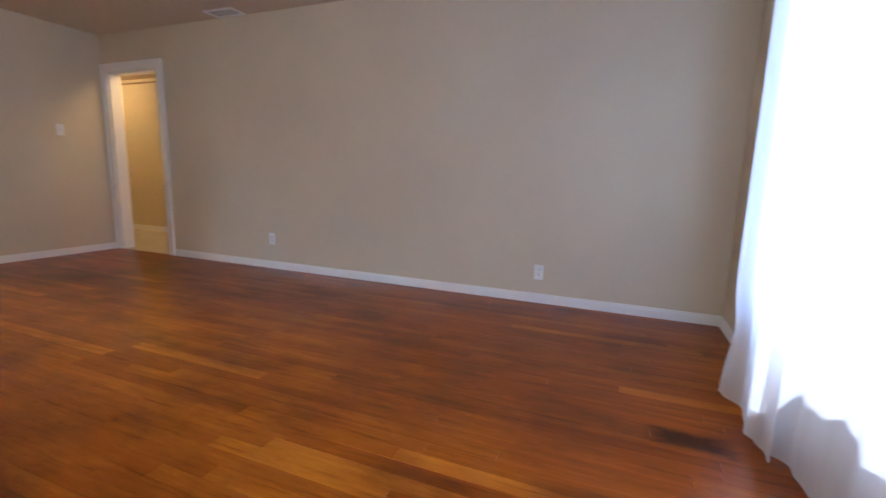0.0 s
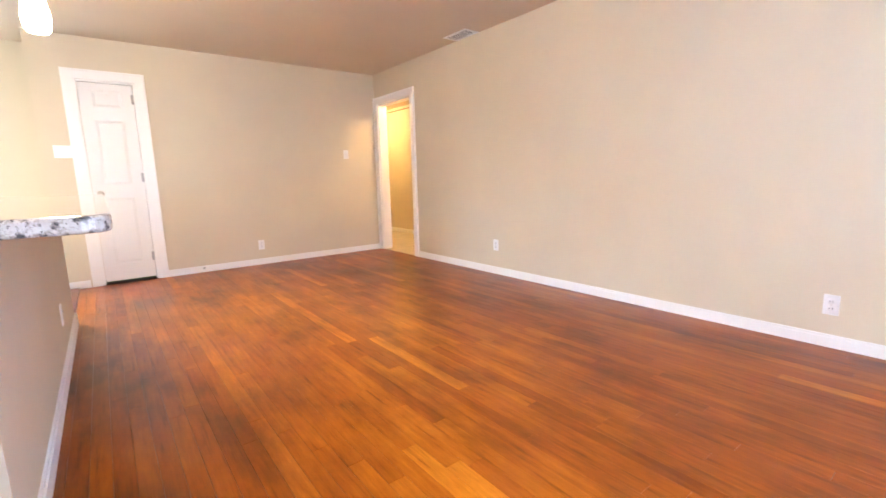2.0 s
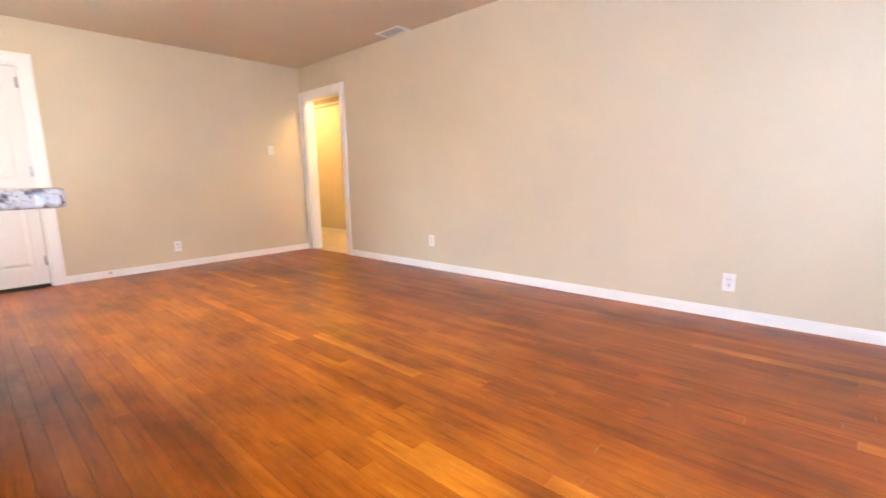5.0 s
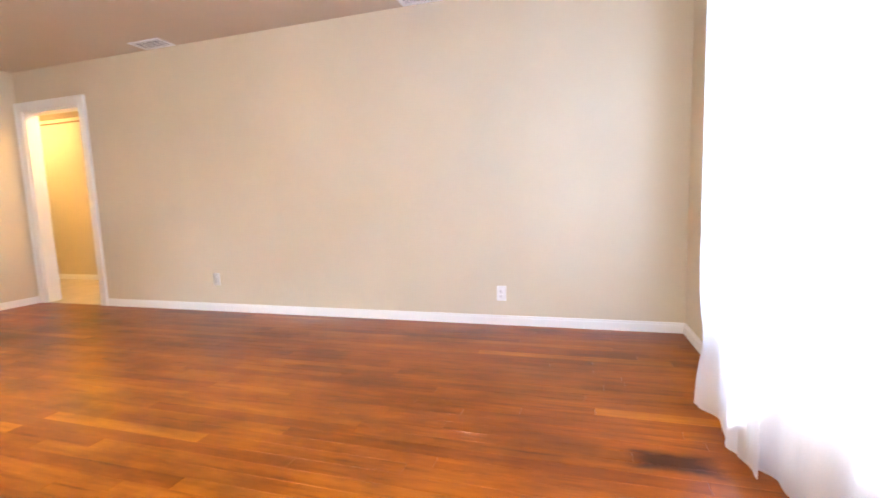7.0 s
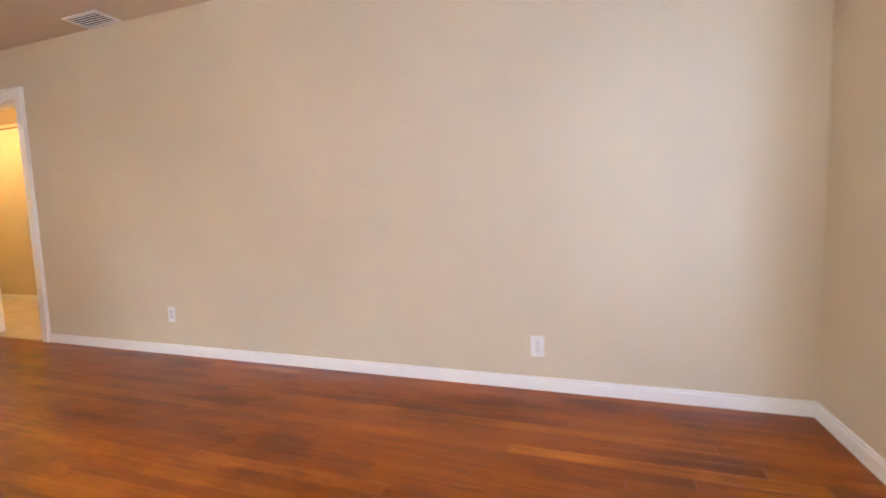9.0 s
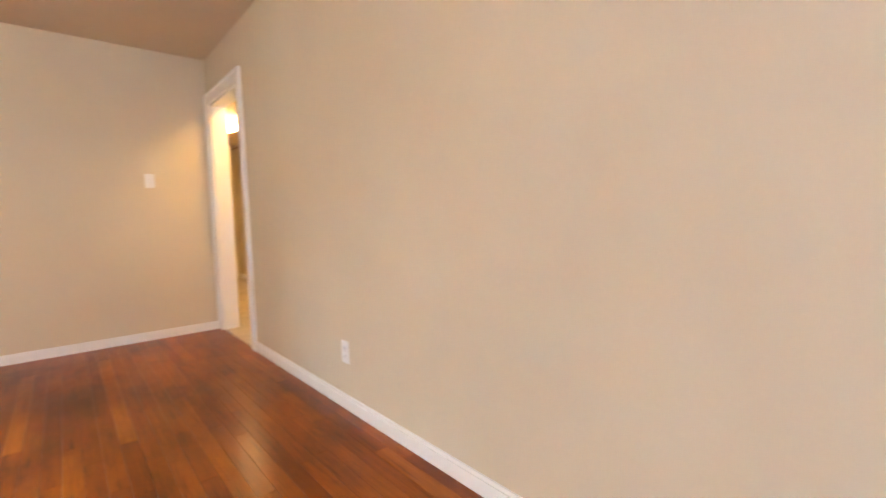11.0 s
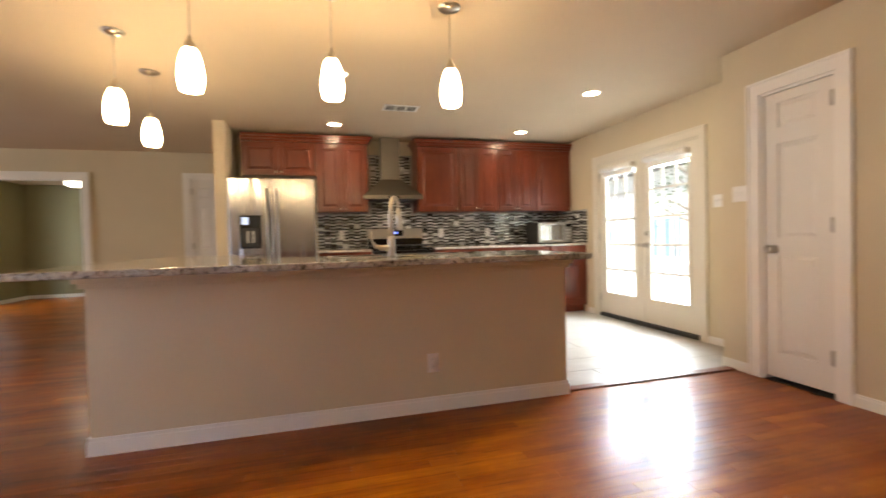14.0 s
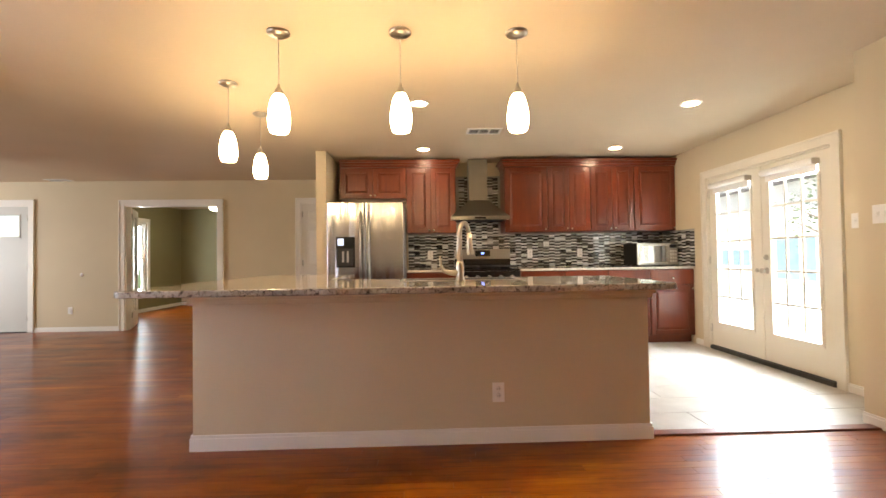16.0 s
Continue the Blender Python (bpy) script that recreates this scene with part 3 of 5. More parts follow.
def glazed_leaf(owner, x0, x1, top, cols, rows, glass, material, muntin=0.018, stile=0.115, z0=0.0):
    """A glazed door leaf that faces -y between x0 and x1, with its glazing bars."""
    gx0, gx1, gz0, gz1 = glass
    leaf = part("leaf", boxes((x0, gx0, 0, 0.042, z0, top), (gx1, x1, 0, 0.042, z0, top), (gx0, gx1, 0, 0.042, z0, gz0), (gx0, gx1, 0, 0.042, gz1, top)), material, owner)
    b = 0.014
    part("glazing_bead", boxes((gx0 - b, gx0 + b, -0.007, 0, gz0 - b, gz1 + b), (gx1 - b, gx1 + b, -0.007, 0, gz0 - b, gz1 + b), (gx0 + b, gx1 - b, -0.007, 0, gz0 - b, gz0 + b), (gx0 + b, gx1 - b, -0.007, 0, gz1 - b, gz1 + b)), material, leaf)
    p = part("pane", boxes((gx0, gx1, 0.017, 0.023, gz0, gz1)), M_GLASS, leaf, "clear glass")
    p.visible_shadow = False
    for i in range(1, cols):
        x = gx0 + (gx1 - gx0) * i / cols
        part("glazing_bar", boxes((x - muntin / 2, x + muntin / 2, 0.003, 0.0145, gz0, gz1)), material, leaf)
    for j in range(1, rows):
        z = gz0 + (gz1 - gz0) * j / rows
        part("glazing_bar", boxes((gx0, gx1, 0.0035, 0.014, z - muntin / 2, z + muntin / 2)), material, leaf)
    return leaf


# patio doors, built facing -y with x from north to south, then turned to face the room
pd = thing("door_4", (KX + 0.012, FY1, 0.0), "cream double patio doors with gridded glass, closed", "patio door", kind="structure", turn=-90)
pw = FY1 - FY0
glazed_leaf(pd, 0.02, pw / 2 - 0.002, 1.965, 3, 5, (0.135, pw / 2 - 0.115, 0.31, 1.86), M_CREAM, z0=0.05)
glazed_leaf(pd, pw / 2 + 0.002, pw - 0.02, 1.965, 3, 5, (pw / 2 + 0.115, pw - 0.135, 0.31, 1.86), M_CREAM, z0=0.05)
part("astragal", boxes((pw / 2 - 0.028, pw / 2 + 0.024, -0.010, 0, 0.05, 1.965), bevel=0.004), M_CREAM, pd)
part("threshold", boxes((0.02, pw - 0.02, -0.03, 0.05, 0.0, 0.045)), M_DARK, pd, "dark bronze threshold")
for x in (0.008, pw - 0.008):
    for z in (0.25, 1.03, 1.8):
        hinge_at(pd, x, z)
part("door_knob", lathe([(0.002, 0), (0.032, 0), (0.032, -0.006), (0.012, -0.012), (0.012, -0.03), (0.026, -0.042), (0.028, -0.055), (0.018, -0.066), (0.002, -0.068)], (pw / 2 + 0.07, 0, 0.93), 20, "Y"), M_NICKEL, pd, "satin nickel round knob")
part("thumb_turn", lathe([(0.002, 0), (0.022, 0), (0.02, -0.01), (0.002, -0.014)], (pw / 2 - 0.06, 0, 0.93), 16, "Y"), M_NICKEL, pd)
part("deadbolt", lathe([(0.002, 0), (0.03, 0), (0.028, -0.012), (0.014, -0.016), (0.012, -0.03), (0.002, -0.032)], (pw / 2 + 0.07, 0, 1.06), 20, "Y"), M_NICKEL, pd, "satin nickel deadbolt")
for gx0, gx1 in ((0.12, pw / 2 - 0.10), (pw / 2 + 0.10, pw - 0.12)):
    blind = thing("roller_blind", (KX, FY1 - (gx0 + gx1) / 2, 1.80), "white rolled-up roller blind on the patio door", "blind", "blinds on the patio doors", turn=-90)
    hw = (gx1 - gx0) / 2
    part("roll", lathe([(0.002, -hw), (0.032, -hw), (0.032, hw), (0.002, hw)], (0, -0.042, 0.075), 20, "X"), M_BLIND, blind)
    part("cloth", boxes((-hw + 0.01, hw - 0.01, -0.018, -0.015, 0.0, 0.07)), M_BLIND, blind)
    part("hem_bar", boxes((-hw + 0.01, hw - 0.01, -0.022, -0.012, -0.014, 0.002), bevel=0.003), M_BLIND, blind)
    for s in (-1, 1):
        part("bracket", boxes((s * hw - 0.004, s * hw + 0.004, -0.066, 0.004, 0.05, 0.10), bevel=0.003), M_NICKEL, blind)

# study door, open, folded back into the room
study_door = thing("door_5", (DX0 + 0.02, NY + TH + 0.012, 0.012), "white glazed study door standing open", "glazed door", kind="structure", turn=116)
glazed_leaf(study_door, 0.0, 0.70, 1.975, 2, 5, (0.10, 0.60, 0.25, 1.86), M_DOOR)
for z in (0.22, 1.03, 1.83):
    hinge_at(study_door, 0.0, z)

# ---- windows ----


def sash_window(name, at, width, z0, z1, turn, label):
    """A white window in a wall's depth, facing -y: casing, sill, two sashes with panes."""
    ob = thing(name, at, label, "window", kind="structure", turn=turn)
    h = width / 2
    part("window_frame", boxes((-h, -h + 0.04, 0.02, 0.10, z0, z1), (h - 0.04, h, 0.02, 0.10, z0, z1), (-h + 0.04, h - 0.04, 0.02, 0.10, z0, z0 + 0.04), (-h + 0.04, h - 0.04, 0.02, 0.10, z1 - 0.04, z1)), M_TRIM, ob)
    zm = (z0 + z1) / 2
    for a, b, y in ((z0 + 0.04, zm + 0.02, 0.03), (zm - 0.02, z1 - 0.04, 0.06)):
        sash = part("sash", boxes((-h + 0.04, -h + 0.08, y, y + 0.03, a, b), (h - 0.08, h - 0.04, y, y + 0.03, a, b), (-h + 0.08, h - 0.08, y, y + 0.03, a, a + 0.04), (-h + 0.08, h - 0.08, y, y + 0.03, b - 0.04, b)), M_TRIM, ob)
        p = part("pane", boxes((-h + 0.08, h - 0.08, y + 0.013, y + 0.017, a + 0.04, b - 0.04)), M_GLASS, sash)
        p.visible_shadow = False
    part("casing", boxes((-h - 0.09, -h, -0.018, 0, z0 - 0.09, z1 + 0.09), (h, h + 0.09, -0.018, 0, z0 - 0.09, z1 + 0.09), (-h, h, -0.018, 0, z1, z1 + 0.09), (-h, h, -0.018, 0, z0 - 0.09, z0 - 0.02)), M_TRIM, ob)
    part("window_sill", boxes((-h - 0.11, h + 0.11, -0.05, 0.02, z0 - 0.025, z0), bevel=0.004), M_TRIM, ob)
    return ob


sash_window("window_1", (SX0, 10.34, 0), 0.82, 0.39, 1.96, 90, "white sash window of the far olive room")

# ---- curtain ----


RODX = -3.632      # line of the curtain rod


def curtain_sheet(y0, y1, folds, phase, drag, kick, sink):
    """A sheer hanging cloth in soft uneven folds; its free corner drags on the floor and kicks out, the rest sinks to the wall."""
    bm = bmesh.new()
    nu, nv = 150, 56
    rows = []
    for j in range(nv + 1):
        v = j / nv                       # 0 at the rod, 1 at the floor
        flare = max(0.0, v - 0.72) / 0.28
        row = []
        for i in range(nu + 1):
            u = i / nu
            free = max(0.0, 1.0 - u * 2.2)
            y = y0 + (y1 - y0) * u + drag * (0.35 * v + 0.65 * flare ** 1.6) * (1 - u) ** 2
            gather = 0.6 + 0.4 * math.sin(7.3 * u + phase) * math.cos(3.1 * u)
            bend = 2 * math.pi * folds * u + phase + 0.8 * math.sin(1.9 * v + phase + 4 * u)
            wave = (math.sin(bend) + 0.35 * math.sin(2.3 * bend + 1.1)) * gather
            x = RODX + (0.010 + 0.012 * v) * wave + kick * flare ** 1.8 * free
            x -= 0.022 * free * math.exp(-((v - 0.87) / 0.06) ** 2)
            x -= sink * v ** 1.3 * min(1.0, max(0.0, (y - 1.5) / 0.32))
            z = 2.24 * (1 - v) + 0.006 + 0.014 * v ** 6 * (1 + math.sin(bend * 0.5 + 0.7)) * (1 - free)
            row.append(bm.verts.new((max(x, WX + 0.02), y, z)))
        rows.append(row)
    for a, b in zip(rows, rows[1:]):
        for i in range(nu):
            bm.faces.new((a[i], a[i + 1], b[i + 1], b[i])).smooth = True
    # turned hem along the foot
    for i in range(nu):
        q = [v.co.copy() for v in (rows[-1][i], rows[-1][i + 1], rows[-4][i + 1], rows[-4][i])]
        bm.faces.new([bm.verts.new(c + Vector((-0.004, 0, 0.001))) for c in q])
    return bm


curtain = thing("curtain", (WX + 0.05, 1.9, 0), "sheer white floor-length curtain drawn over the bright window", "curtain")
for row in ((0.99, 1.72, 2.1, 0.4, 0.13, 0.03, 0.0), (1.52, 3.25, 6.5, 2.1, 0.02, 0.0, 0.095)):
    bm = curtain_sheet(*row)
    bmesh.ops.translate(bm, verts=bm.verts[:], vec=(-WX - 0.05, -1.9, 0))
    part("panel", bm, M_SHEER, curtain)
rod = part("rod", tube([(0.118, -0.98, 2.255), (0.118, 1.45, 2.255)], 0.011), M_NICKEL, curtain, "slim metal curtain rod")
for y in (-0.98, 1.45):
    part("finial", lathe([(0.004, -0.02), (0.018, -0.012), (0.02, 0.0), (0.016, 0.012), (0.004, 0.02)], (0.118, y, 2.255), 14), M_NICKEL, rod)
for y in (-0.9, 1.3):
    part("bracket", boxes((-0.05, 0.122, y - 0.008, y + 0.008, 2.233, 2.246), bevel=0.003), M_NICKEL, rod)

# ---- wall plates and vents ----


def outlet(at, turn, label="white plastic duplex wall outlet", category="outlet"):
    ob = thing("wall_outlet", at, label, category, "wall outlets", turn=turn)
    part("plate", boxes((-0.036, 0.036, -0.006, 0, -0.058, 0.058), bevel=0.003), M_PLASTIC, ob)
    for z in (-0.02, 0.02):
        s = part("socket", lathe([(0.002, -0.0085), (0.0155, -0.0085), (0.017, -0.0055), (0.017, -0.004)], (0, 0, z), 16, "Y"), M_SOCKET, ob)
        part("slot", boxes((-0.007, -0.005, -0.0092, -0.008, z - 0.004, z + 0.005), (0.005, 0.007, -0.0092, -0.008, z - 0.004, z + 0.005)), M_DARK, s)
    part("screw", lathe([(0.001, -0.0078), (0.003, -0.0075), (0.003, -0.005)], (0, 0, 0), 8, "Y"), M_NICKEL, ob)
    return ob


def switch(at, turn, gangs, label):
    ob = thing("light_switch", at, label, "light switch", turn=turn)
    h = 0.036 + 0.023 * (gangs - 1)
    part("plate", boxes((-h, h, -0.006, 0, -0.058, 0.058), bevel=0.003), M_PLASTIC, ob)
    for g in range(gangs):
        x = (g - (gangs - 1) / 2) * 0.046
        part("rocker", boxes((x - 0.005, x + 0.005, -0.016, -0.005, -0.004, 0.012), bevel=0.002), M_PLASTIC, ob)
        part("rocker_frame", boxes((x - 0.009, x + 0.009, -0.0075, -0.005, -0.018, 0.018)), M_SOCKET, ob)
    return ob


outlet((0.105, 0, 0.30), 180)
outlet((-2.545, 0, 0.243), 180)
outlet((EX, 1.668, 0.241), -90)
outlet((-6.05, NY, 0.335), 0)
stop = thing("door_stop", (EX - BT, 2.315, 0.046), "small grey spring door stop on the skirting", "door stop")
part("base", lathe([(0.001, 0), (0.013, 0), (0.013, -0.004), (0.006, -0.008), (0.001, -0.008)], (0, 0, 0), 14, "X"), M_HINGE, stop)
part("spring", tube([(-0.006 - 0.0011 * k, 0.006 * math.cos(k * 0.9), 0.006 * math.sin(k * 0.9)) for k in range(48)], 0.0012, 5), M_HINGE, stop)
part("tip", lathe([(0.001, -0.056), (0.008, -0.056), (0.008, -0.068), (0.001, -0.070)], (0, 0, 0), 12, "X"), M_PLASTIC, stop, "white rubber tip")
cover = thing("blank_wall_plate", (-5.873, NY, 0.907), "small round white cover on the far wall", "wall plate")
part("disc", lathe([(0.002, -0.008), (0.024, -0.008), (0.03, -0.003), (0.03, 0)], (0, 0, 0), 18, "Y"), M_PLASTIC, cover)
switch((EX, 0.472, 1.337), -90, 1, "white single light switch by the hall opening")
switch((EX, 3.375, 1.335), -90, 3, "white triple light switch beside the closet door")
switch((KX, 4.03, 1.342), -90, 2, "white double light switch beside the patio doors")


def vent(at, w, d, slats, label, turn=0, blocks=False):
    """A pressed metal ceiling register with slats, hung under the ceiling."""
    ob = thing("ceiling_vent", at, label, "air vent", "ceiling vents", turn=turn)
    a, b = w / 2, d / 2
    part("backing", boxes((-a + 0.02, a - 0.02, -b + 0.02, b - 0.02, -0.003, -0.001)), M_DARK, ob)
    part("frame", boxes((-a, a, -b, -b + 0.025, -0.008, 0), (-a, a, b - 0.025, b, -0.008, 0), (-a, -a + 0.025, -b + 0.025, b - 0.025, -0.008, 0), (a - 0.025, a, -b + 0.025, b - 0.025, -0.008, 0)), M_TRIM, ob)
    for i in range(slats):
        y = -b + 0.03 + (d - 0.06) * (i + 0.5) / slats
        bm = bmesh.new()
        v = [bm.verts.new(c) for c in ((-a + 0.025, y - 0.0025, -0.0075), (a - 0.025, y - 0.0025, -0.0075), (a - 0.025, y + 0.001, -0.0045), (-a + 0.025, y + 0.001, -0.0045))]
        bm.faces.new(v)
        ext = bmesh.ops.extrude_face_region(bm, geom=bm.faces[:])
        bmesh.ops.translate(bm, verts=[g for g in ext["geom"] if isinstance(g, bmesh.types.BMVert)], vec=(0, 0.001, 0.0012))
        part("slat", bm, M_TRIM, ob)
    if blocks:
        for x in (-a + 0.12, a - 0.135):
            part("divider", boxes((x, x + 0.015, -b + 0.025, b - 0.025, -0.011, -0.002)), M_TRIM, ob)
    return ob


vent((0.482, 0.105, CZ), 0.34, 0.18, 5, "white metal ceiling register above the long wall")
vent((-2.02, 0.105, CZ), 0.34, 0.18, 6, "white metal ceiling register near the curtain")
vent((0.283, 5.30, CZ), 0.36, 0.20, 7, "white metal register in the kitchen ceiling", 0, True)
vent((-6.12, 7.89, CZ), 0.34, 0.18, 6, "white metal register by the far wall")

# ---- lamps ----
LAMP_SPOTS = ((0.221, 3.315), (-0.458, 3.315), (-1.156, 3.325), (-1.768, 4.055), (-1.794, 4.745))
pendant = None
for px, py in LAMP_SPOTS:
    if pendant is None:
        pendant = thing("pendant_lamp", (px, py, CZ), "lit opal glass pendant lamp on a nickel canopy", "pendant lamp", "pendants over the island")
        part("canopy", lathe([(0.002, 0), (0.065, 0), (0.065, -0.008), (0.055, -0.018), (0.03, -0.028), (0.010, -0.032), (0.002, -0.032)], (0, 0, 0), 28), M_NICKEL, pendant)
        part("cord", tube([(0, 0, -0.03), (0, 0, -0.31)], 0.0028, 8), M_NICKEL, pendant)
        part("cap", lathe([(0.002, -0.295), (0.007, -0.30), (0.010, -0.322), (0.022, -0.335), (0.029, -0.355), (0.030, -0.364), (0.002, -0.366)], (0, 0, 0), 20), M_NICKEL, pendant)
        part("shade", lathe([(0.028, -0.360), (0.041, -0.383), (0.052, -0.42), (0.060, -0.47), (0.0625, -0.505), (0.060, -0.54), (0.054, -0.567), (0.047, -0.579), (0.044, -0.577), (0.002, -0.570)], (0, 0, 0), 28), M_SHADE, pendant, "lit white opal glass shade")
    else:
        copy_thing(pendant, pose(px, py, CZ))

can = None
for px, py in ((1.987, 4.50), (1.985, 6.045), (-0.354, 6.065), (-0.373, 4.49)):
    if can is None:
        can = thing("recessed_downlight", (px, py, CZ), "lit round recessed ceiling downlight with white rim", "downlight", "kitchen downlights")
        part("rim", lathe([(0.062, -0.001), (0.062, -0.005), (0.085, -0.006), (0.088, -0.001)], (0, 0, 0), 28), M_TRIM, can)
        part("lens", lathe([(0.001, -0.003), (0.062, -0.003), (0.062, -0.0045), (0.001, -0.0045)], (0, 0, 0), 28), M_CAN, can, "glowing lens")
    else:
        copy_thing(can, pose(px, py, CZ))

hall_lamp = thing("hall_ceiling_lamp", (4.1, -0.6, HCZ), "warm lit glass ceiling lamp in the hallway", "ceiling lamp")
part("canopy", lathe([(0.002, 0), (0.08, 0), (0.08, -0.012), (0.05, -0.025), (0.002, -0.025)], (0, 0, 0), 24), M_NICKEL, hall_lamp)
part("glass", lathe([(0.05, -0.022), (0.10, -0.04), (0.125, -0.085), (0.11, -0.13), (0.06, -0.155), (0.002, -0.16)], (0, 0, 0), 24), M_HALLGLASS, hall_lamp, "glowing amber glass bowl")
# brown strip stands in for the shadow line at the hallway wall's top
solid("hall_shadow_line", boxes((0.9, 6.2, HB, HB + 0.012, 2.195, 2.215), bevel=0.003), plain("shadow_line_brown", (0.22, 0.13, 0.06), 0.5), "thin brown strip for the shadow line high on the hallway wall", "trim", "structure")
copy_thing(hall_lamp, pose(1.85, -0.36, HCZ))
switch((3.2, HB, 1.2), 180, 1, "white single light switch in the hallway")
study_lamp = thing("study_ceiling_lamp", (-4.85, 10.4, CZ), "lit white glass ceiling lamp in the far room", "ceiling lamp")
part("canopy", lathe([(0.002, 0), (0.09, 0), (0.09, -0.015), (0.002, -0.02)], (0, 0, 0), 24), M_NICKEL, study_lamp)
part("glass", lathe([(0.09, -0.018), (0.12, -0.08), (0.16, -0.13), (0.155, -0.18), (0.11, -0.23), (0.002, -0.245)], (0, 0, 0), 24), M_STUDYGLASS, study_lamp)

# ceiling fan of the far living area
fan = thing("ceiling_fan", (-6.07, 5.93, CZ), "dark brown wooden ceiling fan at rest", "ceiling fan")
part("canopy", lathe([(0.002, 0), (0.07, 0), (0.065, -0.03), (0.025, -0.05), (0.002, -0.05)], (0, 0, 0), 24), M_NICKEL, fan)
part("downrod", tube([(0, 0, -0.045), (0, 0, -0.13)], 0.012, 12), M_NICKEL, fan)
part("motor", lathe([(0.002, -0.12), (0.06, -0.125), (0.11, -0.15), (0.12, -0.20), (0.10, -0.24), (0.05, -0.26), (0.002, -0.262)], (0, 0, 0), 28), M_NICKEL, fan)
for k in range(5):
    turned = Matrix.Rotation(math.radians(72 * k + 21.3), 4, "Z")
    bm = prism(rounded([(0.17, -0.055), (0.64, -0.068), (0.64, 0.068), (0.17, 0.055)], 0.03, 5), -0.206, -0.198)
    bmesh.ops.rotate(bm, verts=bm.verts[:], cent=(0, 0, -0.202), matrix=Matrix.Rotation(math.radians(11), 3, "X"))
    bmesh.ops.transform(bm, verts=bm.verts[:], matrix=turned)
    blade = part("blade", bm, M_FAN, fan)
    bm = boxes((0.10, 0.22, -0.016, 0.016, -0.214, -0.209), bevel=0.002)
    bmesh.ops.transform(bm, verts=bm.verts[:], matrix=turned)
    part("blade_bracket", bm, M_NICKEL, blade)

# ---- island ----
island = thing("kitchen_island", (-0.34, 3.6, 0), "beige half-wall island with white skirting", "kitchen island")
IX0, IX1, IY, ITOP = -1.69, 1.01, 3.41, 0.908


def rel(bm, at):
    bmesh.ops.translate(bm, verts=bm.verts[:], vec=[-c for c in at])
    return bm


ORI = (-0.34, 3.6, 0)
part("half_wall", rel(boxes((IX0, IX1, IY, IY + 0.12, 0, 0.843), (IX0, IX0 + 0.12, IY + 0.12, 5.25, 0, 0.843)), ORI), M_WALL, island)
part("frieze", rel(boxes((IX0 - 0.024, IX1 + 0.02, IY - 0.024, IY + 0.13, 0.845, 0.872), (IX0 - 0.024, IX0 + 0.13, IY + 0.13, 5.26, 0.845, 0.872), (IX0 - 0.042, IX1 + 0.036, IY - 0.042, IY + 0.13, 0.8725, ITOP), (IX0 - 0.042, IX0 + 0.13, IY + 0.13, 5.26, 0.8725, ITOP), bevel=0.004), ORI), M_WALL, island, "beige painted band under the stone")
IBH = 0.09
for rows in (((IX0 - BT, IX1 + BT, IY - BT, IY, 0, IBH * 0.8), (IX0 - BT * 0.6, IX1 + BT * 0.6, IY - BT * 0.6, IY, IBH * 0.8, IBH)), ((IX0 - BT, IX0, IY, 5.25, 0, IBH),), ((IX1, IX1 + BT, IY, IY + 0.12, 0, IBH),)):
    part("skirting", rel(boxes(*rows), ORI), M_TRIM, island, "white painted skirting")
part("cabinet_body", rel(boxes((IX0 + 0.125, 0.99, IY + 0.125, 4.02, 0.1, 0.9), (IX0 + 0.125, -1.10, 4.02, 5.25, 0.1, 0.9)), ORI), M_CHERRY, island, "cherry wood cabinet backs")
outlet((0.095, IY, 0.297), 0)


# stone top in the shape of an L with a cut-out for the sink
SKX0, SKX1, SKY0, SKY1 = -0.50, 0.32, 3.70, 4.06
worktop = thing("granite_worktop", (0, 3.6, 0.91), "speckled beige granite worktop with rounded corners", "worktop")
slab = prism(rounded([(-1.975, 3.14), (1.06, 3.14), (1.06, 4.14), (-1.06, 4.14), (-1.06, 5.33), (-1.975, 5.33)], 0.05), 0.91, 0.947, 0.008)
part("slab", rel(slab, (0, 3.6, 0.91)), M_GRANITE, worktop)
sink = thing("kitchen_sink", ((SKX0 + SKX1) / 2, (SKY0 + SKY1) / 2, 0.947), "stainless steel sink rim set in the worktop", "sink")
a, b = (SKX1 - SKX0) / 2, (SKY1 - SKY0) / 2
part("rim", boxes((-a, a, -b, -b + 0.03, 0, 0.004), (-a, a, b - 0.03, b, 0, 0.004), (-a, -a + 0.03, -b + 0.03, b - 0.03, 0, 0.004), (a - 0.03, a, -b + 0.03, b - 0.03, 0, 0.004)), M_STEEL, sink)
# flat dark sheet gives the shaded look of a hollow basin
part("basin_shade", boxes((-a + 0.03, a - 0.03, -b + 0.03, b - 0.03, 0.0005, 0.0015)), M_DARK, sink)
faucet = thing("kitchen_faucet", (-0.105, 3.645, 0.947), "brushed nickel arched pull-down kitchen faucet", "faucet")
part("base", lathe([(0.002, 0), (0.032, 0), (0.03, 0.012), (0.025, 0.03), (0.027, 0.10), (0.022, 0.13), (0.002, 0.132)], (0, 0, 0), 20), M_NICKEL, faucet)
arc = [(0, 0, 0.12), (-0.004, 0, 0.22), (0, 0, 0.29)] + [(0.062 * (1 - math.cos(t)) * 0.6, 0.072 * (1 - math.cos(t)), 0.30 + 0.085 * math.sin(t)) for t in [k * math.pi / 12 for k in range(1, 12)]]
part("spout", tube(arc, [0.021, 0.019, 0.017] + [0.0155] * 11, 16), M_NICKEL, faucet)
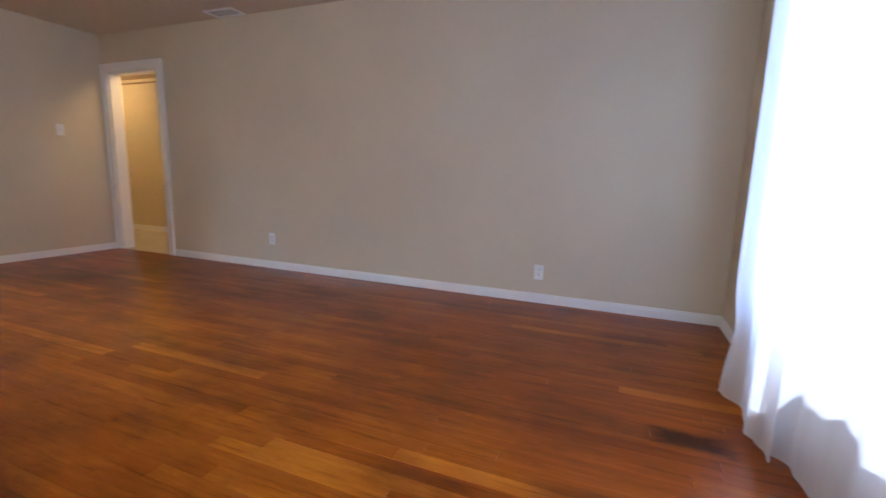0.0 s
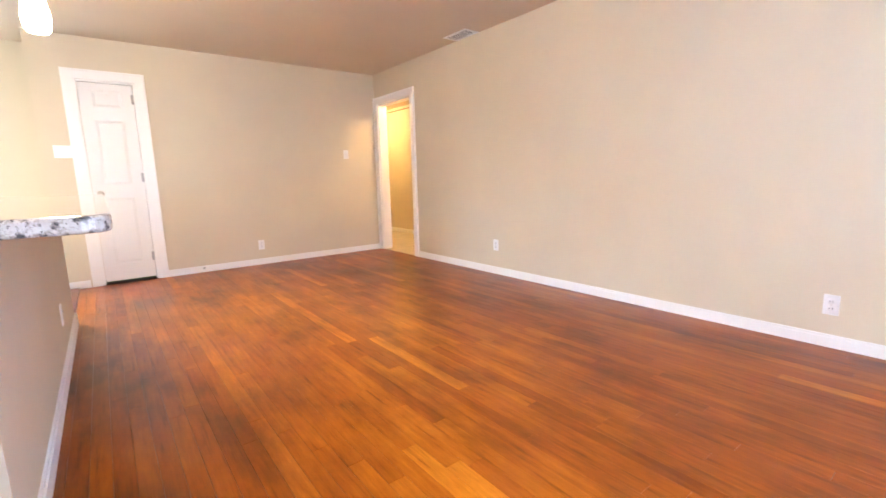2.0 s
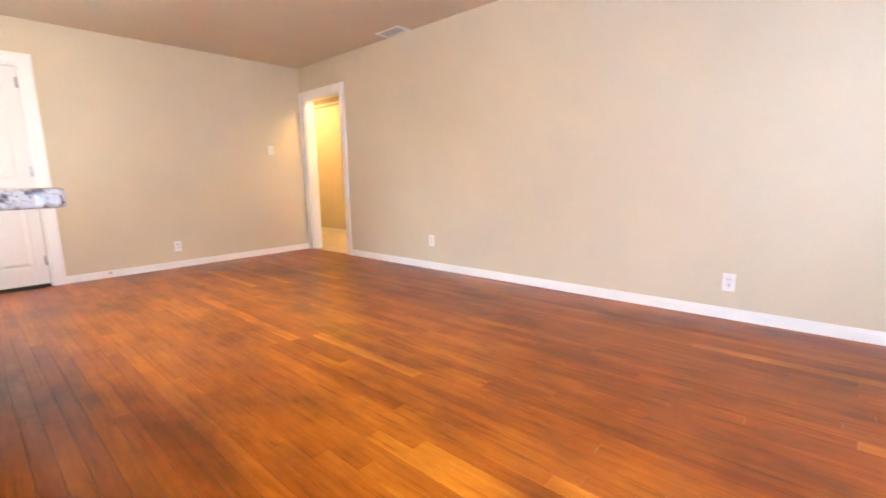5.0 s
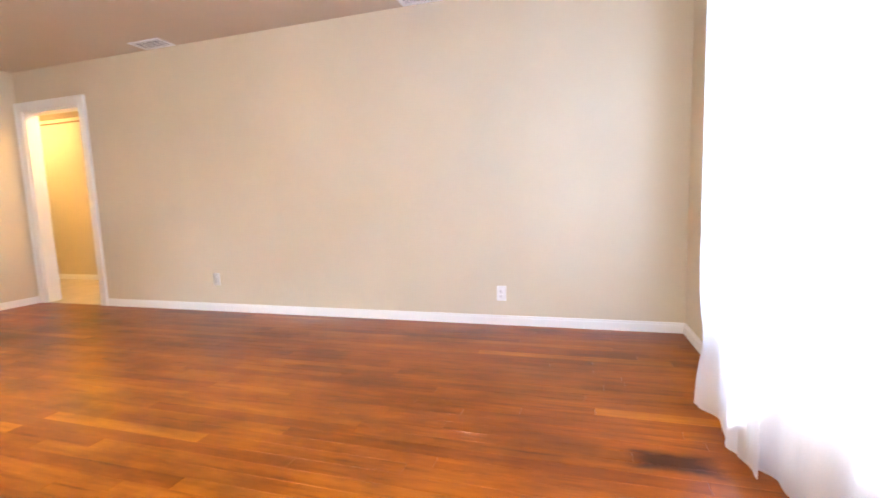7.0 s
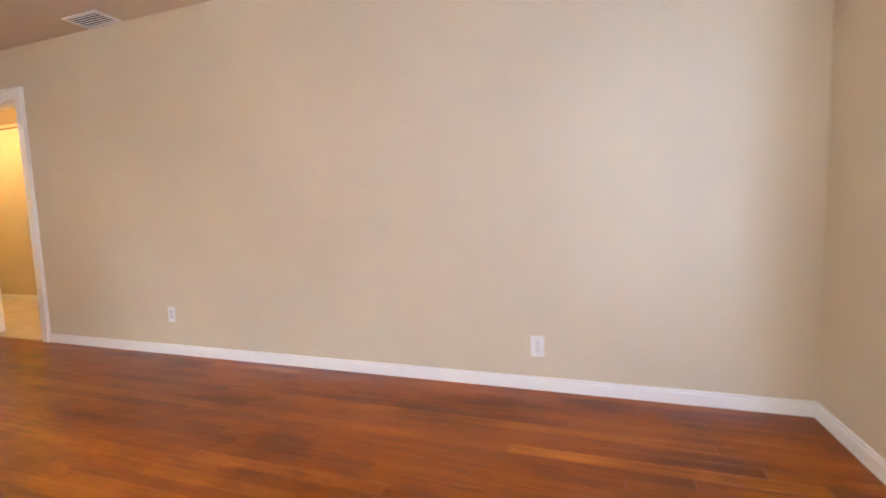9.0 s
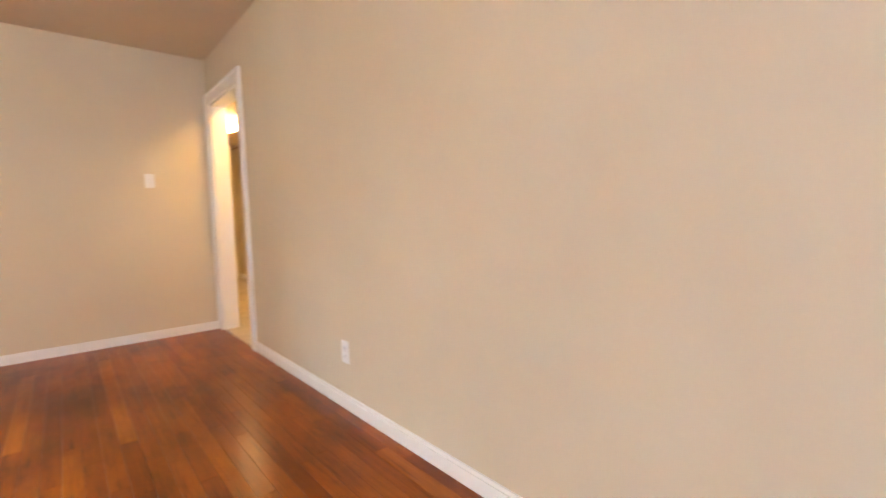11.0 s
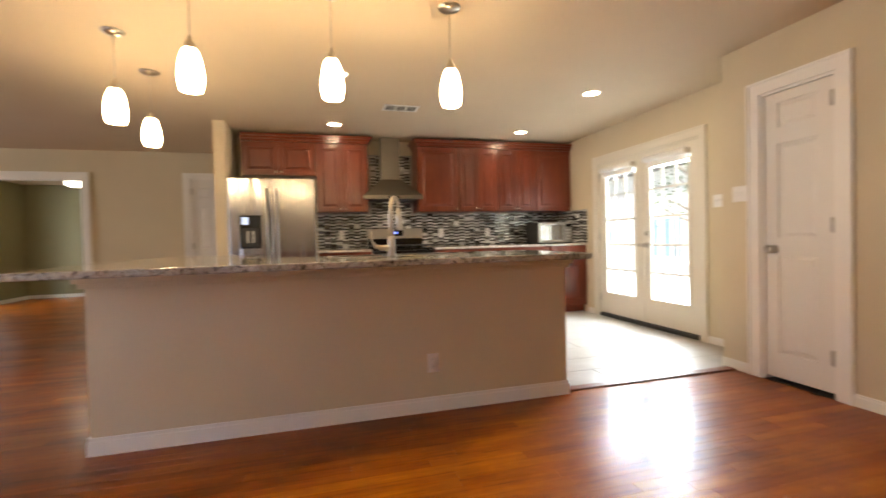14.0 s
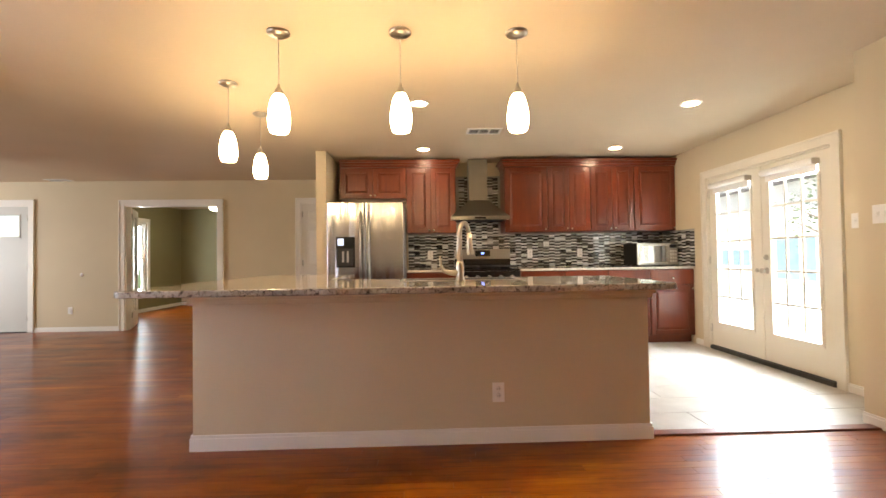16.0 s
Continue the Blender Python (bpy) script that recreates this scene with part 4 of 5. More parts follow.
part("spray_head", tube([arc[-1], (0.078, 0.15, 0.26), (0.083, 0.155, 0.185), (0.084, 0.156, 0.172)], [0.0165, 0.021, 0.024, 0.020], 16), M_NICKEL, faucet)
part("lever", tube([(-0.018, 0, 0.055), (-0.06, -0.004, 0.056), (-0.105, -0.01, 0.068), (-0.125, -0.012, 0.10), (-0.13, -0.013, 0.165)], [0.022, 0.019, 0.013, 0.008, 0.006], 14), M_NICKEL, faucet)

# ---- kitchen cabinets ----


def cabinet_door(owner, x0, x1, z0, z1, y, knob=None):
    """Raised-panel cupboard door that faces -y with its back on the plane y."""
    t, s = 0.02, min(0.06, (x1 - x0) * 0.26)
    sz = min(0.06, (z1 - z0) * 0.26)
    bm = boxes((x0, x0 + s, y - t, y, z0, z1), (x1 - s, x1, y - t, y, z0, z1), (x0 + s, x1 - s, y - t, y, z0, z0 + sz), (x0 + s, x1 - s, y - t, y, z1 - sz, z1))
    bmesh.ops.bevel(bm, geom=bm.edges[:], offset=0.003, segments=1, affect="EDGES")
    box(bm, x0 + s, x1 - s, y - t * 0.45, y, z0 + sz, z1 - sz)
    frustum(bm, x0 + s + 0.008, x1 - s - 0.008, z0 + sz + 0.008, z1 - sz - 0.008, y - t * 0.45, y - t * 0.95, 0.028)
    d = part("door", bm, M_CHERRY, owner)
    if knob:
        kx, kz = knob
        part("knob", lathe([(0.002, 0), (0.006, 0), (0.006, -0.012), (0.013, -0.02), (0.013, -0.027), (0.002, -0.031)], (kx, y - t, kz), 14, "Y"), M_CHROME, d, "small chrome knob")
    return d


UF = 6.51       # front plane of the wall cabinets
UZ0, UZ1 = 1.42, 2.282


def wall_cabinet(x0, x1, z0, z1, doors, label):
    ob = thing("wall_cabinet", ((x0 + x1) / 2, UF, z0), label, "cabinet", "wall cabinets")
    h = (x1 - x0) / 2
    part("body", boxes((-h, h, 0, KY - UF - 0.004, 0, z1 - z0)), M_CHERRY, ob)
    hz = z1 - z0
    if doors == 2:
        cabinet_door(ob, -h + 0.006, -0.002, 0.008, hz - 0.01, -0.001, (-0.03, 0.04))
        cabinet_door(ob, 0.002, h - 0.006, 0.008, hz - 0.01, -0.001, (0.03, 0.04))
    else:
        cabinet_door(ob, -h + 0.006, h - 0.006, 0.008, hz - 0.01, -0.001, (h - 0.035, 0.035))
    return ob


CABINETS = ((-1.44, -0.585, 1.875, UZ1, 2, "cherry wood wall cabinet above the refrigerator"), (-0.583, 0.06, UZ0, UZ1, 2, "cherry wood wall cabinet with two raised-panel doors"),
            (0.70, 1.265, UZ0, UZ1, 1, "cherry wood wall cabinet with one raised-panel door"), (1.267, 1.835, UZ0, UZ1, 2, "cherry wood wall cabinet with two raised-panel doors"),
            (1.837, 2.42, UZ0, UZ1, 2, "cherry wood wall cabinet with two raised-panel doors"), (2.422, KX - 0.004, UZ0, UZ1, 1, "cherry wood wall cabinet in the kitchen corner"))
for row in CABINETS:
    wall_cabinet(*row)


def crown(x0, x1, left, right):
    """A stepped crown moulding over a run of wall cabinets."""
    rows = []
    for k, (z0, z1, out) in enumerate(((UZ1, UZ1 + 0.03, 0.012), (UZ1 + 0.03, UZ1 + 0.06, 0.03), (UZ1 + 0.06, UZ1 + 0.09, 0.055))):
        rows.append((x0 - out * left, x1 + out * right, UF - 0.02 - out, KY - 0.004, z0, z1))
    return solid("cabinet_crown", boxes(*rows, bevel=0.004), M_CHERRY, "dark cherry crown moulding on the wall cabinets", "crown moulding")


crown(-1.44, 0.06, 0, 1)
crown(0.70, KX - 0.004, 1, 0)

BF, BTOP = 6.14, 0.922      # front plane and top of the base cabinets


def base_cabinet(x0, x1, label, two=False, drawer=True):
    ob = thing("base_cabinet", ((x0 + x1) / 2, BF, 0), label, "cabinet", "base cabinets")
    h = (x1 - x0) / 2
    part("body", boxes((-h, h, 0, KY - BF - 0.004, 0.1, BTOP)), M_CHERRY, ob)
    part("plinth", boxes((-h + 0.002, h - 0.002, 0.07, 0.09, 0, 0.1)), M_CHERRY, ob)
    d = part("drawer", boxes((-h + 0.006, h - 0.006, -0.021, -0.001, 0.735, BTOP - 0.012), bevel=0.004), M_CHERRY, ob)
    part("knob", lathe([(0.002, 0), (0.006, 0), (0.006, -0.012), (0.013, -0.02), (0.013, -0.027), (0.002, -0.031)], (0, -0.021, 0.81), 14, "Y"), M_CHROME, d)
    if two:
        cabinet_door(ob, -h + 0.006, -0.002, 0.112, 0.722, -0.001, (-0.03, 0.68))
        cabinet_door(ob, 0.002, h - 0.006, 0.112, 0.722, -0.001, (0.03, 0.68))
    else:
        cabinet_door(ob, -h + 0.006, h - 0.006, 0.112, 0.722, -0.001, (h - 0.035, 0.68))
    return ob


base_cabinet(-0.575, 0.04, "cherry wood base cabinet beside the refrigerator", True)
base_cabinet(0.82, 1.36, "cherry wood base cabinet beside the range")
base_cabinet(1.362, 1.90, "cherry wood base cabinet with drawer and door")
base_cabinet(1.902, 2.42, "cherry wood base cabinet with drawer and door")
base_cabinet(2.422, KX - 0.004, "cherry wood base cabinet in the kitchen corner")
for x0, x1 in ((-0.58, 0.045), (0.815, KX - 0.004)):
    solid("stone_counter", boxes((x0, x1, BF - 0.035, KY - 0.004, BTOP + 0.002, 0.953), bevel=0.006), M_QUARTZ, "pale stone counter on cherry base cabinets", "worktop")

# ---- appliances ----
fridge = thing("refrigerator", (-1.05, 6.04, 0), "stainless steel french-door refrigerator with ice dispenser", "refrigerator")
part("body", boxes((-0.445, 0.445, 0.02, 0.76, 0.03, 1.765), bevel=0.006), plain("grey_appliance_paint", (0.32, 0.32, 0.33), 0.4), fridge)
left = part("door", boxes((-0.45, -0.003, -0.06, 0.016, 0.74, 1.775), bevel=0.014, segments=3), M_FRIDGE, fridge, "steel door with the dispenser")
right = part("door", boxes((0.003, 0.45, -0.06, 0.016, 0.74, 1.775), bevel=0.014, segments=3), M_FRIDGE, fridge)
part("freezer_drawer", boxes((-0.45, 0.45, -0.06, 0.016, 0.06, 0.725), bevel=0.014, segments=3), M_FRIDGE, fridge)
for x, own in ((-0.05, left), (0.05, right)):
    part("handle", tube([(x, -0.06, 0.86), (x, -0.105, 0.89), (x, -0.112, 1.25), (x, -0.105, 1.62), (x, -0.06, 1.65)], 0.013, 12), M_STEEL, own)
disp = part("dispenser", boxes((-0.34, -0.12, -0.064, -0.058, 1.0, 1.36), bevel=0.003), M_BLACK, left, "black ice and water dispenser")
part("alcove", boxes((-0.32, -0.14, -0.0665, -0.0635, 1.02, 1.22), bevel=0.002), M_IRON, disp)
part("paddle", boxes((-0.27, -0.245, -0.072, -0.066, 1.06, 1.19), (-0.215, -0.19, -0.072, -0.066, 1.06, 1.19), bevel=0.003), M_STEEL, disp)
part("display", boxes((-0.32, -0.25, -0.0665, -0.0635, 1.26, 1.34)), glowing("pale_blue_display", (0.6, 0.75, 1.0), 0.45), disp, "pale lit display")

stove = thing("gas_range", (0.43, BF, 0.025), "stainless steel and black gas range", "range")
part("body", boxes((-0.378, 0.378, 0.0, 0.66, -0.024, 0.90), bevel=0.005), M_STEEL, stove)
part("oven_door", boxes((-0.37, 0.37, -0.035, -0.001, 0.2, 0.72), bevel=0.006), M_STEEL, stove)
part("oven_window", boxes((-0.25, 0.25, -0.038, -0.0355, 0.32, 0.6)), M_BLACK, stove)
part("oven_handle", tube([(-0.3, -0.036, 0.67), (-0.3, -0.08, 0.675), (0.3, -0.08, 0.675), (0.3, -0.036, 0.67)], 0.012), M_STEEL, stove)
part("control_panel", boxes((-0.378, 0.378, -0.04, -0.001, 0.76, 0.90), bevel=0.008), M_BLACK, stove)
for i in range(5):
    part("knob", lathe([(0.002, 0), (0.026, 0), (0.024, -0.022), (0.018, -0.03), (0.002, -0.031)], (-0.28 + 0.14 * i, -0.04, 0.83), 18, "Y"), M_STEEL, stove)
part("cooktop", boxes((-0.378, 0.378, -0.02, 0.58, 0.902, 0.925), bevel=0.006), M_BLACK, stove)
for gx in (-0.25, 0.0, 0.25):
    rows = [(gx - 0.115, gx + 0.115, y - 0.006, y + 0.006, 0.95, 0.968) for y in (0.03, 0.17, 0.38, 0.53)]
    rows += [(x - 0.006, x + 0.006, 0.036, 0.524, 0.9505, 0.967) for x in (gx - 0.109, gx, gx + 0.109)]
    rows += [(x - 0.006, x + 0.006, y - 0.005, y + 0.005, 0.925, 0.951) for x in (gx - 0.109, gx + 0.109) for y in (0.03, 0.53)]
    part("grate", boxes(*rows), M_IRON, stove, "black cast iron grate")
guard = part("backguard", boxes((-0.378, 0.378, 0.60, 0.67, 0.90, 1.185), bevel=0.008), M_STEEL, stove)
part("riser", boxes((-0.376, 0.376, 0.592, 0.60, 0.92, 1.05)), M_BLACK, guard)
part("clock_panel", boxes((-0.10, 0.10, 0.594, 0.602, 1.085, 1.165)), M_BLACK, guard)
part("clock_display", boxes((-0.022, 0.022, 0.592, 0.595, 1.115, 1.14)), M_SCREEN, guard, "blue lit clock display")

hood = thing("range_hood", (0.368, 6.40, 1.585), "stainless steel chimney range hood", "range hood")
bm = bmesh.new()
lo = [bm.verts.new(c) for c in ((-0.375, 0, 0.045), (0.375, 0, 0.045), (0.375, 0.436, 0.045), (-0.375, 0.436, 0.045))]
hi = [bm.verts.new(c) for c in ((-0.135, 0.19, 0.27), (0.135, 0.19, 0.27), (0.135, 0.436, 0.27), (-0.135, 0.436, 0.27))]
bm.faces.new(lo[::-1]), bm.faces.new(hi)
for i in range(4):
    bm.faces.new((lo[i], lo[(i + 1) % 4], hi[(i + 1) % 4], hi[i]))
part("canopy", bm, M_HOOD, hood)
part("lip", boxes((-0.378, 0.378, -0.003, 0.436, 0, 0.045), bevel=0.003), M_HOOD, hood)
part("chimney", boxes((-0.125, 0.125, 0.20, 0.436, 0.268, CZ - 1.585 - 0.003), bevel=0.002), M_HOOD, hood)
part("buttons", boxes((-0.07, 0.07, -0.006, -0.002, 0.012, 0.032)), M_BLACK, hood)
part("filter", boxes((-0.34, 0.34, 0.03, 0.40, -0.004, 0.001)), M_IRON, hood)

mw = thing("microwave_oven", (2.672, 6.42, 0.953), "silver countertop microwave with mirrored door", "microwave")
part("body", boxes((-0.27, 0.27, 0.0, 0.38, 0.012, 0.30), bevel=0.006), M_IRON, mw, "dark grey metal case")
door = part("door", boxes((-0.27, 0.14, -0.022, -0.001, 0.014, 0.298), bevel=0.005), M_STEEL, mw)
part("window", boxes((-0.235, 0.105, -0.025, -0.021, 0.05, 0.262)), plain("mirrored_glass", (0.35, 0.36, 0.38), 0.06, 0.8), door, "mirrored dark glass")
part("handle", tube([(0.12, -0.022, 0.05), (0.12, -0.045, 0.07), (0.12, -0.045, 0.24), (0.12, -0.022, 0.26)], 0.007), M_STEEL, door)
panel = part("control_panel", boxes((0.143, 0.27, -0.022, -0.001, 0.014, 0.298), bevel=0.005), M_STEEL, mw)
part("display", boxes((0.16, 0.255, -0.024, -0.021, 0.235, 0.275)), M_BLACK, panel)
for i in range(3):
    for j in range(4):
        part("button", boxes((0.163 + 0.032 * i, 0.187 + 0.032 * i, -0.0245, -0.0215, 0.05 + 0.042 * j, 0.078 + 0.042 * j), bevel=0.002), M_SOCKET, panel)
for x in (-0.22, 0.22):
    for y in (0.04, 0.34):
        part("foot", boxes((x - 0.015, x + 0.015, y - 0.015, y + 0.015, 0, 0.012)), M_DARK, mw)

# ---- backsplash: outlets on it ----
for x in (-0.28, 1.10, 1.80):
    outlet((x, KY - 0.0085, 1.14), 0)

# ---- outdoors ----
solid("ground", boxes((KX + TH + 0.02, 400, -300, 300, -0.12, -0.05), (-400, FARW - 0.5, -300, 300, -0.12, -0.05), (FARW - 0.5, KX + TH + 0.02, SY1 + 0.4, 300, -0.12, -0.05), (FARW - 0.5, KX + TH + 0.02, -300, -1.6, -0.12, -0.05)), M_GRASS, "mown green lawn", "ground", "structure")
solid("patio", boxes((KX + TH + 0.02, 15.6, -12.0, 40.0, -0.06, -0.02)), M_CONCRETE, "pale sunlit concrete patio", "patio", "structure")
shed = thing("neighbour_house", (12.5, 11.0, -0.02), "white sided house with blue-grey windows", "house")
part("wall", boxes((0, 5, -12, 14, 0, 3.6)), M_SIDING, shed)
part("roof", boxes((-0.5, 5.5, -12.4, 14.4, 3.6, 3.85), bevel=0.03), plain("grey_shingle", (0.16, 0.15, 0.15), 0.9, 0, 0.2, 20), shed)
for y, low, high in ((-7.6, 0.75, 1.95), (-4.4, 0.75, 1.95), (-1.2, 0.75, 1.95), (1.6, 0.75, 1.95), (3.75, 0.1, 1.75), (4.95, 0.1, 1.75), (7.25, 0.55, 1.35), (8.45, 0.55, 1.35), (10.4, 0.75, 1.95)):
    win = part("window", boxes((-0.03, 0.0, y - 0.55, y + 0.55, low, high)), M_TRIM, shed)
    for k in (-1, 1):
        part("pane", boxes((-0.045, -0.03, y + 0.27 * k - 0.21, y + 0.27 * k + 0.21, low + 0.08, high - 0.08)), M_BLUEPANE, win)
for x, y in ((7.6, 2.2), (7.6, 6.6)):
    post = thing("patio_post", (x, y, -0.02), "white painted patio post", "post", "patio posts")
    part("shaft", boxes((-0.06, 0.06, -0.06, 0.06, 0.0, 2.5), bevel=0.008), M_TRIM, post)
    part("base", boxes((-0.09, 0.09, -0.09, 0.09, 0, 0.12), bevel=0.006), M_TRIM, post)


def tree(x, y, height, spread, seed):
    rng = random.Random(seed)
    ob = thing("tree", (x, y, -0.05), "leafy green garden tree with an uneven crown", "tree", "garden trees")
    part("trunk", tube([(0, 0, 0), (0.05, 0.03, height * 0.25), (0.0, 0.1, height * 0.5), (0.1, 0.05, height * 0.8)], [0.17, 0.13, 0.09, 0.03], 10), M_BARK, ob)
    tips = []
    for k in range(9):
        a, h = rng.uniform(0, 6.28), height * rng.uniform(0.32, 0.72)
        r = spread * rng.uniform(0.5, 1.0)
        tip = Vector((math.cos(a) * r, math.sin(a) * r, h + height * rng.uniform(0.08, 0.25)))
        part("limb", tube([(0.02, 0.05, h), tuple(tip * 0.5 + Vector((0, 0, h * 0.5))), tuple(tip)], [0.05, 0.035, 0.012], 6), M_BARK, ob)
        tips += [tip, tip * 0.7 + Vector((0, 0, h * 0.3 + 0.3))]
    verts, faces = [], []
    for tip in tips:
        for n in range(36):
            d = Vector((rng.gauss(0, 1), rng.gauss(0, 1), rng.gauss(0, 0.8))) * spread * 0.24
            c = tip + d
            u = Vector((rng.gauss(0, 1), rng.gauss(0, 1), rng.gauss(0, 1))).normalized() * rng.uniform(0.05, 0.09)
            w = u.orthogonal().normalized() * rng.uniform(0.025, 0.045)
            i = len(verts)
            verts += [c - u, c + w, c + u, c - w]
            faces.append((i, i + 1, i + 2, i + 3))
    me = bpy.data.meshes.new("crown")
    me.from_pydata([tuple(v) for v in verts], [], faces)
    me.materials.append(M_LEAF)
    crown_ob = new("crown", me)
    crown_ob.parent = ob
    return ob


tree(9.7, 10.75, 3.9, 1.3, 3)

# ---- pieces: mosaic, floor tiles, planks ----


def lay(owner, name, cells, thick, gap, mat_one, mat_many, limit, place, bevel=0.0012):
    """Flat pieces from (u0, u1, v0, v1) cells; place(u, v, d) gives their corner in the owner's space. The first are parts, the rest one mesh."""
    shared = {}

    def shape(w, h):
        """Corners and faces of a piece with a chamfered face, from the origin."""
        g, c = gap / 2, bevel
        low = [(g, g, 0), (w - g, g, 0), (w - g, h - g, 0), (g, h - g, 0)]
        mid = [(p[0], p[1], thick - c) for p in low]
        top = [(g + c, g + c, thick), (w - g - c, g + c, thick), (w - g - c, h - g - c, thick), (g + c, h - g - c, thick)]
        faces = [(8, 9, 10, 11)]
        for k in range(4):
            j = (k + 1) % 4
            faces += [(k, j, 4 + j, 4 + k), (4 + k, 4 + j, 8 + j, 8 + k)]
        return low + mid + top, faces

    for u0, u1, v0, v1 in cells[:limit]:
        key = (round(u1 - u0, 3), round(v1 - v0, 3))
        if key not in shared:
            pts, faces = shape(*key)
            o = Vector(place(0, 0, 0))
            me = bpy.data.meshes.new(name)
            me.from_pydata([tuple(Vector(place(*p)) - o) for p in pts], [], faces)
            me.materials.append(mat_one)
            shared[key] = me
        ob = new(name, shared[key])
        ob.parent = owner
        ob.location = place(u0, v0, 0)
    rest = cells[limit:]
    if rest:
        verts, polys = [], []
        for u0, u1, v0, v1 in rest:
            pts, faces = shape(u1 - u0, v1 - v0)
            i = len(verts)
            verts += [place(u0 + p[0], v0 + p[1], p[2]) for p in pts]
            polys += [tuple(i + k for k in f) for f in faces]
        me = bpy.data.meshes.new(name + "_field")
        me.from_pydata(verts, [], polys)
        me.materials.append(mat_many)
        ob = new(name + "_field", me)
        ob.parent = owner
        tagged(ob, kind="stuff")


rng = random.Random(4)
# strip mosaic on the kitchen back wall and its return
splash = thing("backsplash", (0, KY, 0), "glossy black, grey and white strip mosaic backsplash", "backsplash", kind="structure")
part("mortar", boxes((-0.58, 0.04, -0.004, -0.001, 0.955, UZ0 - 0.002), (0.04, 0.82, -0.004, -0.001, 0.955, 2.22), (0.82, KX - 0.006, -0.004, -0.001, 0.955, UZ0 - 0.002)), M_MORTAR, splash)
TW, THT = 0.078, 0.0205
cells = []
zrow, row = 0.956, 0
while zrow + THT < 2.215:
    x = -0.58
    col = 0
    while x < KX - 0.02:
        x1 = min(x + TW, KX - 0.008)
        zz = zrow + (0.5 * THT if col % 2 else 0.0)
        high = zz + THT > UZ0 - 0.002
        if x1 - x > 0.02 and (not high or (x > 0.055 and x1 < 0.70) and zz + THT < 2.215):
            cells.append((x, x1, zz, zz + THT, (row + (rng.random() < 0.10)) % 2))
        x, col = x1, col + 1
    zrow, row = zrow + THT, row + 1
cells.sort(key=lambda c: (abs(c[0] - 0.9), c[2]))
pale = [c[:4] for c in cells if c[4]]
cells = [c[:4] for c in cells if not c[4]]
lay(splash, "pale_tile", pale, 0.004, 0.0018, M_PALE, M_PALES, 150, lambda u, v, d: (u, -0.004 - d, v))
lay(splash, "tile", cells, 0.004, 0.0018, M_MOSAIC, M_MOSAICS, 150, lambda u, v, d: (u, -0.004 - d, v))
splash2 = thing("backsplash_return", (KX, 0, 0), "glossy strip mosaic on the kitchen side wall", "backsplash", kind="structure")
part("mortar", boxes((-0.004, -0.001, 6.10, KY - 0.01, 0.937, UZ0 - 0.002)), M_MORTAR, splash2)
cells = []
pale = []
for r in range(27):
    for k in range(8):
        y0 = 6.10 + 0.0905 * k
        z = 0.956 + THT * r + (0.5 * THT if k % 2 else 0)
        if z + THT < UZ0:
            (pale if (r + (rng.random() < 0.10)) % 2 else cells).append((y0, y0 + 0.0905, z, z + THT))
lay(splash2, "pale_tile", pale, 0.004, 0.0018, M_PALE, M_PALES, 300, lambda u, v, d: (-0.004 - d, u, v))
lay(splash2, "tile", cells, 0.004, 0.0018, M_MOSAIC, M_MOSAICS, 300, lambda u, v, d: (-0.004 - d, u, v))

